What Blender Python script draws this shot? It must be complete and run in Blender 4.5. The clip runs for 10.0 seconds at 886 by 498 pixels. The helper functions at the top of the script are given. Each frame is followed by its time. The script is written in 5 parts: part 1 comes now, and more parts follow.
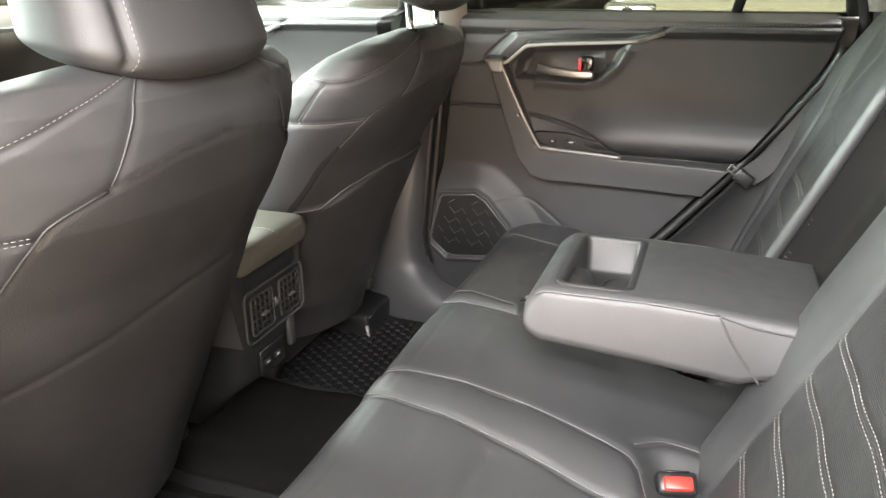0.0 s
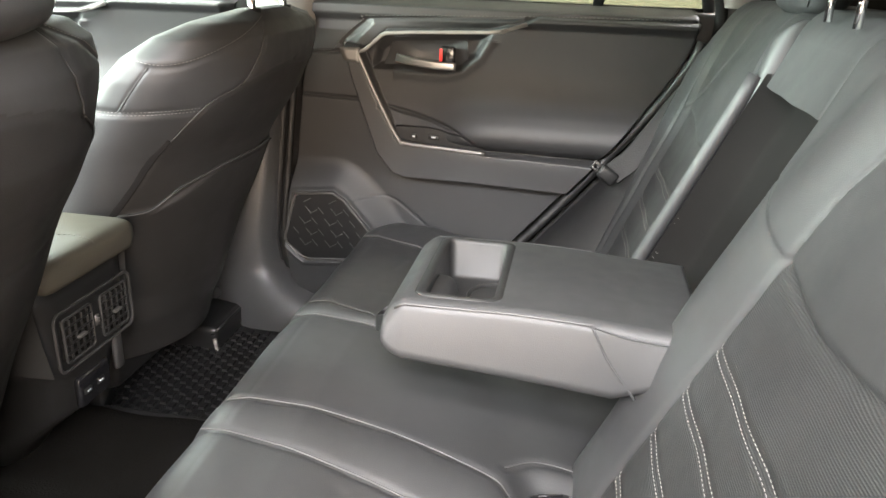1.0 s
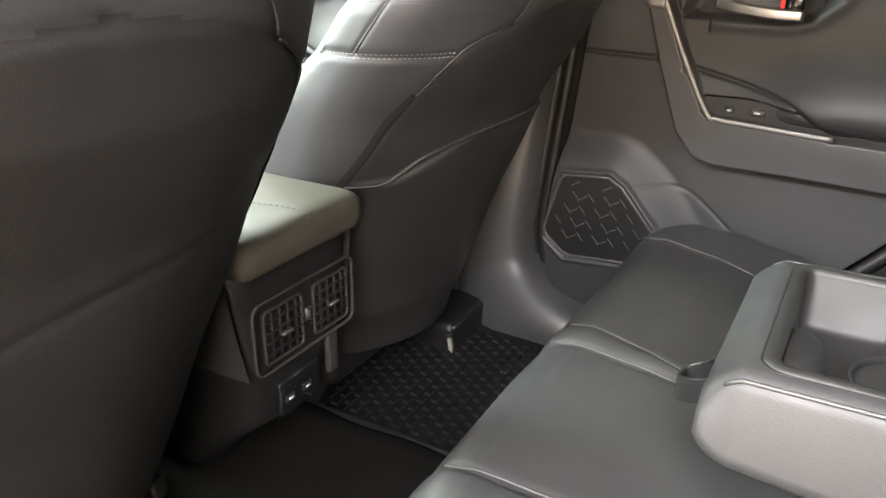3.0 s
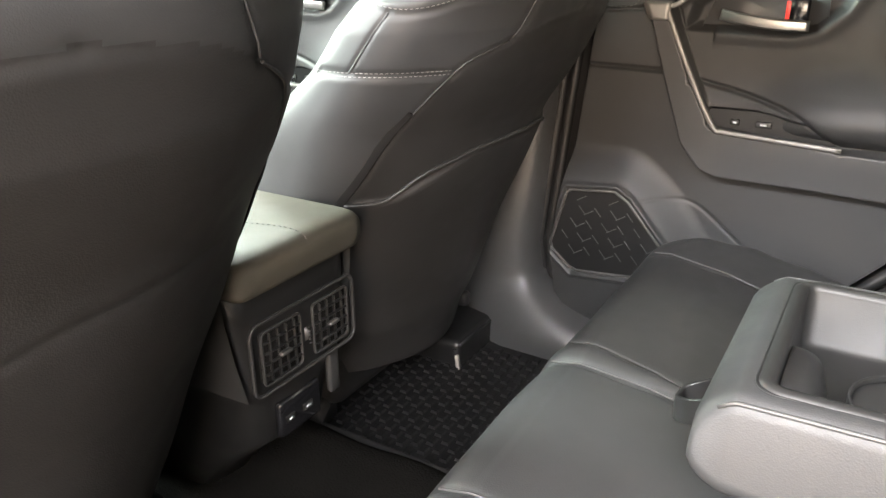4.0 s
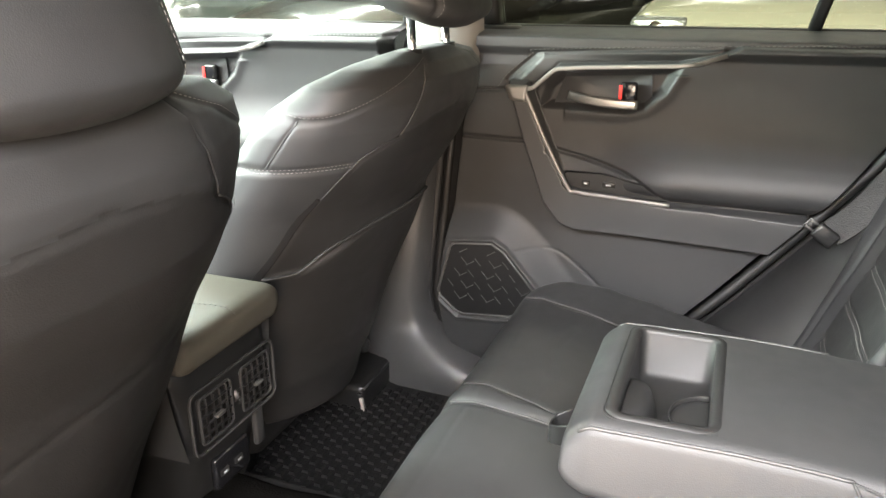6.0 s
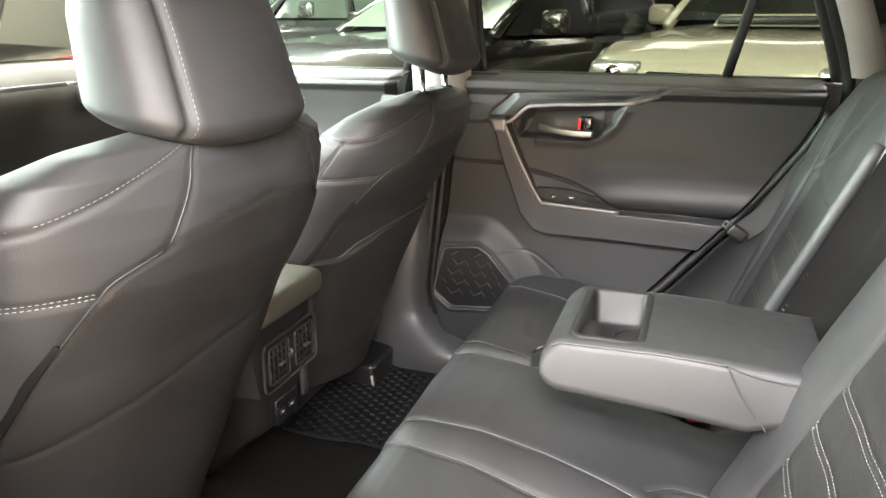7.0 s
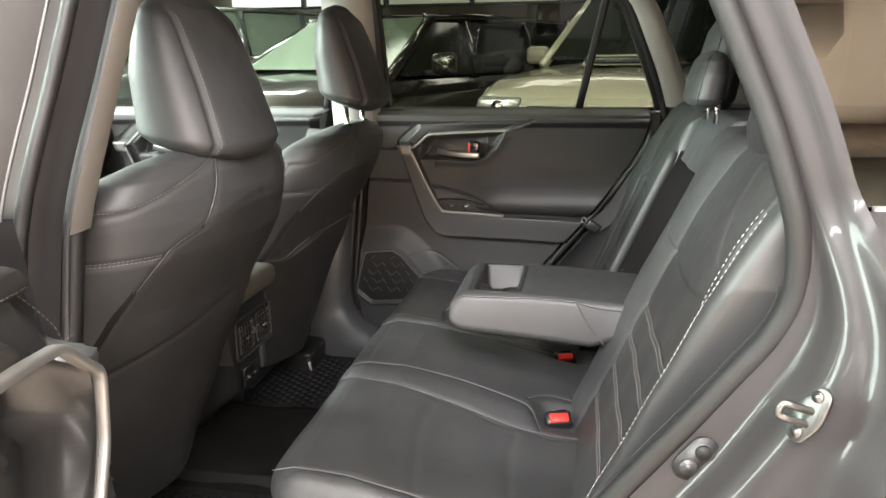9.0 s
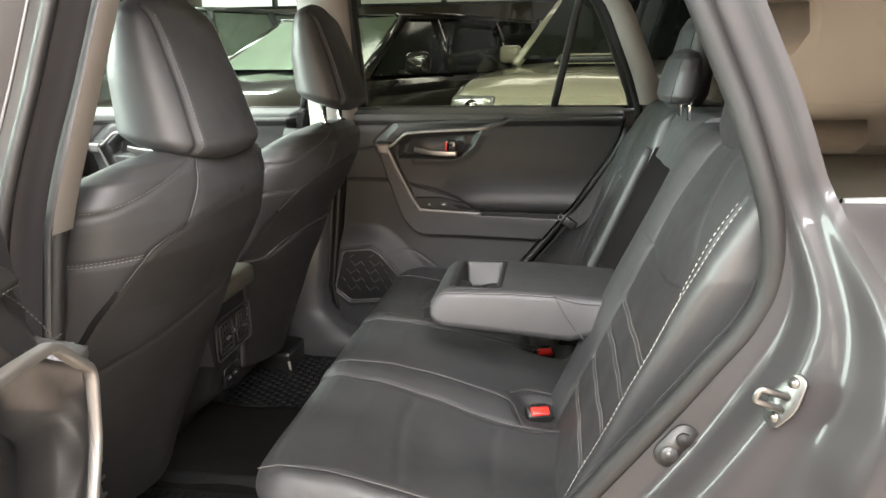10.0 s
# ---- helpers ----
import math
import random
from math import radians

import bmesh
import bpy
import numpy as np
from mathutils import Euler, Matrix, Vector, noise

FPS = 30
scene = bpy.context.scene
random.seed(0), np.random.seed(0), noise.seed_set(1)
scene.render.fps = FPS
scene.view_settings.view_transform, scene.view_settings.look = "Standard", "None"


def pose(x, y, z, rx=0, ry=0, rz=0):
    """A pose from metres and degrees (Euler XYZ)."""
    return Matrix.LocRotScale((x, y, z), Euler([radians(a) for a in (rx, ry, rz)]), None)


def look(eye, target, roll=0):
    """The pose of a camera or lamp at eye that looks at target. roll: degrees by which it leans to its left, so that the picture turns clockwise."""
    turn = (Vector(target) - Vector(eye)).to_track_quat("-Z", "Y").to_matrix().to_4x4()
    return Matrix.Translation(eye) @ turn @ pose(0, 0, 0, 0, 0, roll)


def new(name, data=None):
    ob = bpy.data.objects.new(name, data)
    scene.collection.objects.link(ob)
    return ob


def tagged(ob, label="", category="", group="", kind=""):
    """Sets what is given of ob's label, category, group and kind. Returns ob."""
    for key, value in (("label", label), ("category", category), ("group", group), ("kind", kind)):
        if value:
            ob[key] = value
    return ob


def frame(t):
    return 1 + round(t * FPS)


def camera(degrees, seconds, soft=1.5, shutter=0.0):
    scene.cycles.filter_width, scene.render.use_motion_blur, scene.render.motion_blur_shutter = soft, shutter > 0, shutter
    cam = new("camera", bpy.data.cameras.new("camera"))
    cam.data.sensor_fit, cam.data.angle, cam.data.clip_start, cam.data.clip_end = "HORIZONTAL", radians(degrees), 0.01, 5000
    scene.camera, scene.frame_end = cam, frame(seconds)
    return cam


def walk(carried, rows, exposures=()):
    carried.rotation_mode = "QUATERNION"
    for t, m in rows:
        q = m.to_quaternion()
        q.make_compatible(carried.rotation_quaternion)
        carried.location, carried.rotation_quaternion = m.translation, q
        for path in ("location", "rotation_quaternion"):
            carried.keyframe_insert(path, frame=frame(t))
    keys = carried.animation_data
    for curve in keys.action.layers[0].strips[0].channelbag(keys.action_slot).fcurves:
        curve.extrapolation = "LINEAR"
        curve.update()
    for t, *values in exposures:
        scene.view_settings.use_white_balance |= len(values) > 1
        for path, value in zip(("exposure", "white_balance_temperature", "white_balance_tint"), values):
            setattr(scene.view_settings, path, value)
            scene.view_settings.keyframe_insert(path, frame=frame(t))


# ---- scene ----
cam = camera(61.0, 10.0)
EXPOSURES = [(0.0, 1.68), (1.0, 1.62), (2.0, 1.6), (2.5, 1.52), (4.0, 1.72), (5.5, 1.78), (7.0, 1.6), (8.0, 1.24), (9.0, 0.92), (10.0, 0.85)]
PATH = [
    (0, (0.498, -1.03, 1.204), (-0.145, 0.727, 0.499), -0.5),
    (0.5, (0.5, -0.992, 1.198), (0.084, 0.837, 0.504), 1.3),
    (1, (0.486, -0.916, 1.178), (0.179, 0.927, 0.466), 2.2),
    (1.5, (0.439, -0.804, 1.166), (0.022, 1.003, 0.415), 2.2),
    (2, (0.39, -0.702, 1.129), (-0.251, 1.025, 0.351), 2.7),
    (2.5, (0.349, -0.641, 1.085), (-0.487, 0.989, 0.281), 2.7),
    (4, (0.365, -0.602, 1.088), (-0.593, 0.986, 0.341), -0.3),
    (4.5, (0.386, -0.564, 1.119), (-0.486, 1.083, 0.393), -0.6),
    (5, (0.383, -0.553, 1.115), (-0.417, 1.143, 0.419), -1.0),
    (5.5, (0.379, -0.596, 1.147), (-0.354, 1.13, 0.45), -1.2),
    (6.8, (0.46, -1.031, 1.232), (-0.169, 0.768, 0.627), 0.5),
    (7, (0.465, -1.09, 1.229), (-0.149, 0.721, 0.645), 0.1),
    (7.5, (0.518, -1.247, 1.217), (-0.074, 0.586, 0.679), 0.3),
    (8, (0.57, -1.403, 1.236), (0.015, 0.449, 0.725), 0.4),
    (8.5, (0.555, -1.476, 1.25), (0.094, 0.407, 0.757), -0.2),
    (9, (0.536, -1.515, 1.252), (0.174, 0.39, 0.76), -0.6),
    (9.5, (0.524, -1.527, 1.249), (0.216, 0.387, 0.755), -0.7),
    (10, (0.527, -1.53, 1.251), (0.232, 0.386, 0.757), -0.8),
]
walk(cam, [(t, look(eye, target, roll)) for t, eye, target, roll in PATH], EXPOSURES)

# ---------- world and light ----------
world = bpy.data.worlds.new("hall air")
scene.world = world
world.use_nodes = True
world.node_tree.nodes["Background"].inputs[0].default_value = (0.9, 0.95, 1.0, 1)
world.node_tree.nodes["Background"].inputs[1].default_value = 0.01


def area(name, eye, target, sx, sy, power, colour):
    d = bpy.data.lights.new(name, "AREA")
    d.shape, d.size, d.size_y, d.energy, d.color = "RECTANGLE", sx, sy, power, colour
    ob = new(name, d)
    ob.matrix_world = look(eye, target)
    return ob


GROUND, CEILING = -0.06, 3.3
# fluorescent rows under the hall ceiling, as (x, y, power)
ROWS_OF_LAMPS = ((-3.2, -2.3, 160), (-2.8, -0.2, 320), (0.2, -2.3, 100), (-1.2, -4.2, 600), (1.4, -3.5, 345), (-4.6, -5.0, 820), (5.2, -6.8, 70), (-3.0, 2.2, 300), (1.2, 2.2, 120), (-3.4, 5.6, 140), (0.4, 6.6, 60))
for lx, ly, watt in ROWS_OF_LAMPS:
    tint = (0.88, 1.0, 0.96) if -4 < lx < -2 else (1.0, 0.86, 0.72) if lx > 4 else (1.0, 0.98, 1.0)
    area("ceiling_lamp_light", (lx, ly, CEILING - 0.16), (lx, ly + 0.01, 0), 3.0, 0.5, watt, tint)
# unseen warm fill added behind the camera; the shop front ahead of the car
area("warm_fill_light", (2.5, -7.2, 1.3), (0.0, -0.4, 0.9), 3.2, 2.1, 195, (1.0, 0.78, 0.60))
area("shopfront_light", (-6.25, -0.6, 2.3), (0.0, 0.0, 1.4), 4.8, 1.6, 1400, (0.84, 1.0, 0.92))

# ---------- small tools ----------
def part(name, data, material, parent, label=""):
    """Links a bmesh or mesh as one object under a thing or a part."""
    if isinstance(data, bmesh.types.BMesh):
        me = bpy.data.meshes.new(name)
        data.to_mesh(me)
        data.free()
    else:
        me = data
    me.name = name
    for m in material if isinstance(material, (list, tuple)) else [material]:
        me.materials.append(m)
    ob = new(name, me)
    if parent is not None:
        ob.parent = parent
    return tagged(ob, label)


def thing(name, at, label, category, group="", kind=""):
    ob = new(name)
    ob.empty_display_size = 0.05
    ob.location = at
    return tagged(ob, label, category, group, kind)


def raw(verts, faces, smooth=True, mids=None):
    me = bpy.data.meshes.new("m")
    me.from_pydata([tuple(float(c) for c in v) for v in verts], [], [tuple(int(i) for i in f) for f in faces])
    if smooth:
        me.polygons.foreach_set("use_smooth", [True] * len(me.polygons))
    if mids is not None:
        me.polygons.foreach_set("material_index", [int(i) for i in mids])
    me.update()
    return me


def sheet(P, around=False, caps=False, mids=None, flip=False):
    """A mesh over a grid of points P[i, j]; around joins the last j to the first, caps closes the first and last rows."""
    P = np.asarray(P, float)
    n, m = P.shape[:2]
    k = m if around else m - 1
    i, j = np.meshgrid(np.arange(n - 1), np.arange(k), indexing="ij")
    a, b = i * m + j, i * m + (j + 1) % m
    F = np.stack([a, b, b + m, a + m], -1).reshape(-1, 4)
    if flip:
        F = F[:, ::-1]
    F = [tuple(f) for f in F]
    V = P.reshape(-1, 3)
    M = None if mids is None else list(np.asarray(mids).reshape(-1))
    if caps:
        F.append(tuple(range(m))[::-1])
        F.append(tuple((n - 1) * m + q for q in range(m)))
        if M is not None:
            M += [0, 0]
    return raw(V, F, True, M)


def joined(meshes):
    """One mesh out of several."""
    V, F, S, M, o = [], [], [], [], 0
    for me in meshes:
        V += [tuple(v.co) for v in me.vertices]
        F += [tuple(o + i for i in p.vertices) for p in me.polygons]
        S += [p.use_smooth for p in me.polygons]
        M += [p.material_index for p in me.polygons]
        o = len(V)
    out = raw(V, F, True, M)
    out.polygons.foreach_set("use_smooth", S)
    for me in meshes:
        bpy.data.meshes.remove(me)
    return out


def sm(x):
    x = np.clip(x, 0, 1)
    return x * x * (3 - 2 * x)


def lerp(z, zs, vs):
    return np.interp(z, zs, vs)


def spline(pts, n=40):
    """A smooth path through pts (Catmull-Rom), as n points."""
    p = np.asarray(pts, float)
    if len(p) == 2:
        return p[0] + (p[1] - p[0]) * np.linspace(0, 1, n)[:, None]
    q = np.vstack([2 * p[0] - p[1], p, 2 * p[-1] - p[-2]])
    out = []
    for t in np.linspace(0, len(p) - 1 - 1e-9, n):
        i = int(t)
        f = t - i
        a, b, c, d = q[i:i + 4]
        out.append(0.5 * (2 * b + (c - a) * f + (2 * a - 5 * b + 4 * c - d) * f ** 2 + (3 * b - a - 3 * c + d) * f ** 3))
    return np.array(out)


def rounded_path(pts, r, seg=5, closed=False):
    """A polyline with its corners rounded by r."""
    p = [np.asarray(q, float) for q in pts]
    n, out = len(p), []
    for i in range(n):
        if not closed and i in (0, n - 1):
            out.append(p[i])
            continue
        a, b, c = p[i - 1], p[i], p[(i + 1) % n]
        la, lc = np.linalg.norm(a - b), np.linalg.norm(c - b)
        d = min(r, 0.45 * la, 0.45 * lc)
        s, e = b + (a - b) / la * d, b + (c - b) / lc * d
        for t in np.linspace(0, 1, seg + 1):
            out.append((1 - t) ** 2 * s + 2 * t * (1 - t) * b + t * t * e)
    return np.array(out)


def frames(path, closed=False):
    p = np.asarray(path, float)
    if closed:
        t = np.roll(p, -1, 0) - np.roll(p, 1, 0)
    else:
        t = np.gradient(p, axis=0)
    t = t / (np.linalg.norm(t, axis=1)[:, None] + 1e-12)
    return p, t


def sweep(path, profile, up, closed=False, caps=True, ring=True):
    """Carries a profile (side, up) along a path."""
    p, t = frames(path, closed)
    up = np.broadcast_to(np.asarray(up, float), p.shape)
    side = np.cross(t, up)
    side /= np.linalg.norm(side, axis=1)[:, None] + 1e-12
    u = np.cross(side, t)
    prof = np.asarray(profile, float)
    P = p[:, None] + side[:, None] * prof[None, :, :1] + u[:, None] * prof[None, :, 1:2]
    if closed:
        P = np.concatenate([P, P[:1]])
    return sheet(P, around=ring, caps=caps and not closed and ring)


def circle(r, n=8, ry=None):
    a = np.arange(n) * 2 * np.pi / n
    return np.stack([np.cos(a) * r, np.sin(a) * (ry or r)], -1)


def tube(path, r, n=8, closed=False, up=(0.137, 0.211, 0.967)):
    return sweep(path, circle(r, n), up, closed)


def rrect(w, h, r, seg=4):
    """A rounded rectangle, centred, as a closed ring."""
    out = []
    for cx, cy, a0 in ((w / 2 - r, h / 2 - r, 0), (-w / 2 + r, h / 2 - r, 90), (-w / 2 + r, -h / 2 + r, 180), (w / 2 - r, -h / 2 + r, 270)):
        for a in np.linspace(a0, a0 + 90, seg + 1):
            out.append((cx + r * math.cos(radians(a)), cy + r * math.sin(radians(a))))
    return np.array(out)


def box(size, at=(0, 0, 0), bevel=0.004, seg=2, turn=None):
    bm = bmesh.new()
    bmesh.ops.create_cube(bm, size=1)
    bmesh.ops.scale(bm, vec=size, verts=bm.verts)
    if bevel:
        bmesh.ops.bevel(bm, geom=bm.edges[:], offset=bevel, segments=seg, affect="EDGES", profile=0.5)
    if turn is not None:
        bmesh.ops.transform(bm, matrix=turn, verts=bm.verts)
    bmesh.ops.translate(bm, vec=at, verts=bm.verts)
    for f in bm.faces:
        f.smooth = True
    me = bpy.data.meshes.new("m")
    bm.to_mesh(me)
    bm.free()
    return me


def stitches(path, length=0.0052, gap=0.0028, r=0.0006, lift=(0, 0, 0)):
    """A run of single stitches along a path, in one mesh."""
    p = np.asarray(path, float) + np.asarray(lift, float)
    s = np.concatenate([[0], np.cumsum(np.linalg.norm(np.diff(p, axis=0), axis=1))])
    V, F = [], []
    d = 0.0
    while d + length < s[-1]:
        a = np.array([np.interp(d, s, p[:, k]) for k in range(3)])
        b = np.array([np.interp(d + length, s, p[:, k]) for k in range(3)])
        t = (b - a) / (np.linalg.norm(b - a) + 1e-9)
        u = np.cross(t, (0.3, 0.5, 0.81))
        u /= np.linalg.norm(u)
        w = np.cross(t, u)
        o = len(V)
        for q, k in ((a, 0.35), ((a * 3 + b) / 4, 1), ((a + 3 * b) / 4, 1), (b, 0.35)):
            for ang in range(5):
                c, e = math.cos(ang * 1.2566), math.sin(ang * 1.2566)
                V.append(q + (u * c + w * e) * r * k)
        for i in range(3):
            for j in range(5):
                F.append((o + i * 5 + j, o + i * 5 + (j + 1) % 5, o + i * 5 + 5 + (j + 1) % 5, o + i * 5 + 5 + j))
        F.append(tuple(o + j for j in range(5))[::-1])
        F.append(tuple(o + 15 + j for j in range(5)))
        d += length + gap
    return raw(V, F)


def inside(x, z, poly):
    """Signed distance to a polygon in the plane: positive inside."""
    x, z = np.asarray(x, float), np.asarray(z, float)
    p = np.asarray(poly, float)
    d = np.full(x.shape, 1e9)
    odd = np.zeros(x.shape, bool)
    for (ax, az), (bx, bz) in zip(p, np.roll(p, -1, 0)):
        ex, ez = bx - ax, bz - az
        wx, wz = x - ax, z - az
        t = np.clip((wx * ex + wz * ez) / (ex * ex + ez * ez + 1e-12), 0, 1)
        d = np.minimum(d, (wx - t * ex) ** 2 + (wz - t * ez) ** 2)
        c = (az > z) != (bz > z)
        with np.errstate(divide="ignore", invalid="ignore"):
            odd ^= c & (x < ex * (z - az) / (ez if abs(ez) > 1e-9 else 1e-9) + ax)
    return np.where(odd, 1, -1) * np.sqrt(d)


def line_dist(x, z, pts):
    x, z = np.asarray(x, float), np.asarray(z, float)
    d = np.full(x.shape, 1e9)
    p = np.asarray(pts, float)
    for (ax, az), (bx, bz) in zip(p[:-1], p[1:]):
        ex, ez = bx - ax, bz - az
        wx, wz = x - ax, z - az
        t = np.clip((wx * ex + wz * ez) / (ex * ex + ez * ez + 1e-12), 0, 1)
        d = np.minimum(d, (wx - t * ex) ** 2 + (wz - t * ez) ** 2)
    return np.sqrt(d)


def groove(d, width=0.005, depth=0.004):
    return -depth * np.exp(-(d / width) ** 2)


# ---------- materials ----------
def material(name, base, rough=0.5, metal=0.0, grain=0.0, grain_size=0.002, tone=0.12, tone_size=0.15, wear=0.0, coat=0.0, spec=0.5, cells=False, sheen=0.0):
    """A surface with its colour, an uneven tone and gloss at a broad scale and a fine relief at grain_size metres."""
    m = bpy.data.materials.new(name)
    m.use_nodes = True
    nt = m.node_tree
    b = nt.nodes["Principled BSDF"]
    b.inputs["Roughness"].default_value, b.inputs["Metallic"].default_value = rough, metal
    b.inputs["Specular IOR Level"].default_value = spec
    b.inputs["Coat Weight"].default_value, b.inputs["Coat Roughness"].default_value = coat, 0.06
    b.inputs["Sheen Weight"].default_value, b.inputs["Sheen Roughness"].default_value = sheen, 0.5
    co = nt.nodes.new("ShaderNodeTexCoord")
    big = nt.nodes.new("ShaderNodeTexNoise")
    big.inputs["Scale"].default_value, big.inputs["Detail"].default_value = 1 / tone_size, 5
    nt.links.new(co.outputs["Object"], big.inputs["Vector"])
    mix = nt.nodes.new("ShaderNodeMix")
    mix.data_type = "RGBA"
    lo, hi = [c * (1 - tone) for c in base], [min(1, c * (1 + tone)) for c in base]
    mix.inputs[6].default_value, mix.inputs[7].default_value = (*lo, 1), (*hi, 1)
    nt.links.new(big.outputs["Fac"], mix.inputs[0])
    nt.links.new(mix.outputs[2], b.inputs["Base Color"])
    ramp = nt.nodes.new("ShaderNodeMapRange")
    ramp.inputs[3].default_value, ramp.inputs[4].default_value = max(0.03, rough - 0.08 - wear), min(1, rough + 0.08 + wear)
    mid = nt.nodes.new("ShaderNodeTexNoise")
    mid.inputs["Scale"].default_value, mid.inputs["Detail"].default_value = 5 / tone_size, 4
    nt.links.new(co.outputs["Object"], mid.inputs["Vector"])
    nt.links.new(mid.outputs["Fac"], ramp.inputs[0])
    nt.links.new(ramp.outputs[0], b.inputs["Roughness"])
    if grain:
        if cells == "bands":
            # fine woven ribs lying across
            tex = nt.nodes.new("ShaderNodeTexWave")
            tex.bands_direction = "Z"
            tex.inputs["Scale"].default_value, tex.inputs["Distortion"].default_value = 0.314 / grain_size, 1.2
            tex.inputs["Detail"].default_value, tex.inputs["Detail Scale"].default_value = 2.0, 3.0
            out = tex.outputs["Fac"]
        elif cells:
            tex = nt.nodes.new("ShaderNodeTexVoronoi")
            tex.inputs["Scale"].default_value = 1 / grain_size
            out = tex.outputs["Distance"]
        else:
            tex = nt.nodes.new("ShaderNodeTexNoise")
            tex.inputs["Scale"].default_value, tex.inputs["Detail"].default_value = 1 / grain_size, 3
            out = tex.outputs["Fac"]
        nt.links.new(co.outputs["Object"], tex.inputs["Vector"])
        bump = nt.nodes.new("ShaderNodeBump")
        bump.inputs["Strength"].default_value, bump.inputs["Distance"].default_value = grain, grain_size * 0.5
        nt.links.new(out, bump.inputs["Height"])
        nt.links.new(bump.outputs[0], b.inputs["Normal"])
    return m


def glass(name, tint, rough=0.0, ior=1.45):
    """A thin pane: tinted through, glossy by its Fresnel."""
    m = bpy.data.materials.new(name)
    m.use_nodes = True
    nt = m.node_tree
    nt.nodes.remove(nt.nodes["Principled BSDF"])
    tr, gl, fr, mx = (nt.nodes.new(k) for k in ("ShaderNodeBsdfTransparent", "ShaderNodeBsdfGlossy", "ShaderNodeFresnel", "ShaderNodeMixShader"))
    tr.inputs[0].default_value = (*tint, 1)
    gl.inputs["Color"].default_value, gl.inputs["Roughness"].default_value = (0.9, 0.92, 0.9, 1), rough
    fr.inputs[0].default_value = ior
    nt.links.new(fr.outputs[0], mx.inputs[0])
    nt.links.new(tr.outputs[0], mx.inputs[1])
    nt.links.new(gl.outputs[0], mx.inputs[2])
    nt.links.new(mx.outputs[0], nt.nodes["Material Output"].inputs[0])
    return m


def glow(name, colour, strength):
    m = bpy.data.materials.new(name)
    m.use_nodes = True
    b = m.node_tree.nodes["Principled BSDF"]
    b.inputs["Base Color"].default_value = (*colour, 1)
    b.inputs["Emission Color"].default_value, b.inputs["Emission Strength"].default_value = (*colour, 1), strength
    return m


LEATHER = material("black leather", (0.030, 0.0304, 0.0310), 0.53, grain=0.16, grain_size=0.0012, cells=True, tone=0.2, spec=0.48, wear=0.04)
DASH = material("grey-brown dash padding", (0.046, 0.040, 0.033), 0.85, grain=0.25, grain_size=0.0013, cells=True, tone=0.15, spec=0.15)
LID = material("grey-brown leather", (0.057, 0.052, 0.040), 0.62, grain=0.25, grain_size=0.0013, cells=True, tone=0.2)
LEATHER_SOFT = material("worn black leather", (0.024, 0.0244, 0.0248), 0.53, grain=0.16, grain_size=0.0013, cells=True, tone=0.2, spec=0.5)
PERF = material("perforated leather", (0.026, 0.0262, 0.0266), 0.55, grain=0.35, grain_size=0.0022, cells="bands", tone=0.15)
SHELL = material("seat back vinyl", (0.018, 0.0173, 0.0168), 0.52, grain=0.22, grain_size=0.0014, cells=True, tone=0.15, spec=0.44)
FELT = material("dark felt", (0.010, 0.0094, 0.009), 0.95, grain=0.8, grain_size=0.0012, tone=0.3, spec=0.05)
CARPET = material("black carpet", (0.007, 0.0066, 0.0061), 0.95, spec=0.02, grain=1.0, grain_size=0.003, tone=0.35, tone_size=0.06)
PLASTIC = material("black moulded plastic", (0.030, 0.0298, 0.0295), 0.38, grain=0.3, grain_size=0.0011, tone=0.12)
PLASTIC_SOFT = material("soft grained plastic", (0.046, 0.0463, 0.0468), 0.40, grain=0.2, grain_size=0.0012, tone=0.1)
PLASTIC_GREY = material("grey moulded plastic", (0.060, 0.0588, 0.057), 0.38, grain=0.2, grain_size=0.0011, tone=0.08)
PLASTIC_GLOSS = material("gloss black plastic", (0.008, 0.008, 0.009), 0.12, tone=0.1)
# paler than the hide: the seams' highlight is put into this grey
LIT_PIPING = material("piping greyed for seam highlights", (0.052, 0.0515, 0.051), 0.42, tone=0.15, tone_size=0.03)
TRAY = material("dark grey tray plastic", (0.016, 0.0159, 0.0158), 0.50, grain=0.2, grain_size=0.0011, tone=0.1, spec=0.45)
RIB = material("pale grille rib", (0.055, 0.055, 0.054), 0.35, tone=0.1)
# stands for the grey body paint where it lies in shade
SHADED_PAINT = material("dark brown-black paint with shade in it", (0.020, 0.0178, 0.016), 0.55, grain=0.2, grain_size=0.0012, tone=0.1, spec=0.25)
RUBBER = material("black rubber", (0.009, 0.0088, 0.0088), 0.5, grain=0.2, grain_size=0.002)
SEAL = material("grey door seal", (0.011, 0.0108, 0.0107), 0.6, grain=0.3, grain_size=0.0015, spec=0.25)
MAT_RUBBER = material("floor mat rubber", (0.009, 0.009, 0.009), 0.33, grain=0.2, grain_size=0.002, wear=0.05)
SILVER = material("satin silver trim", (0.25, 0.246, 0.238), 0.54, metal=0.8, tone=0.05)
SATIN = material("dark satin silver", (0.24, 0.237, 0.23), 0.32, metal=0.85, tone=0.05)
CHROME = material("chrome", (0.75, 0.75, 0.75), 0.12, metal=1.0, tone=0.05)
STEEL = material("zinc-plated steel", (0.13, 0.13, 0.127), 0.40, metal=0.95, tone=0.15, tone_size=0.02)
PAINT = material("grey metallic paint", (0.026, 0.0246, 0.0252), 0.42, metal=0.20, tone=0.06, coat=0.10, spec=0.12, grain=0.04, grain_size=0.0006)
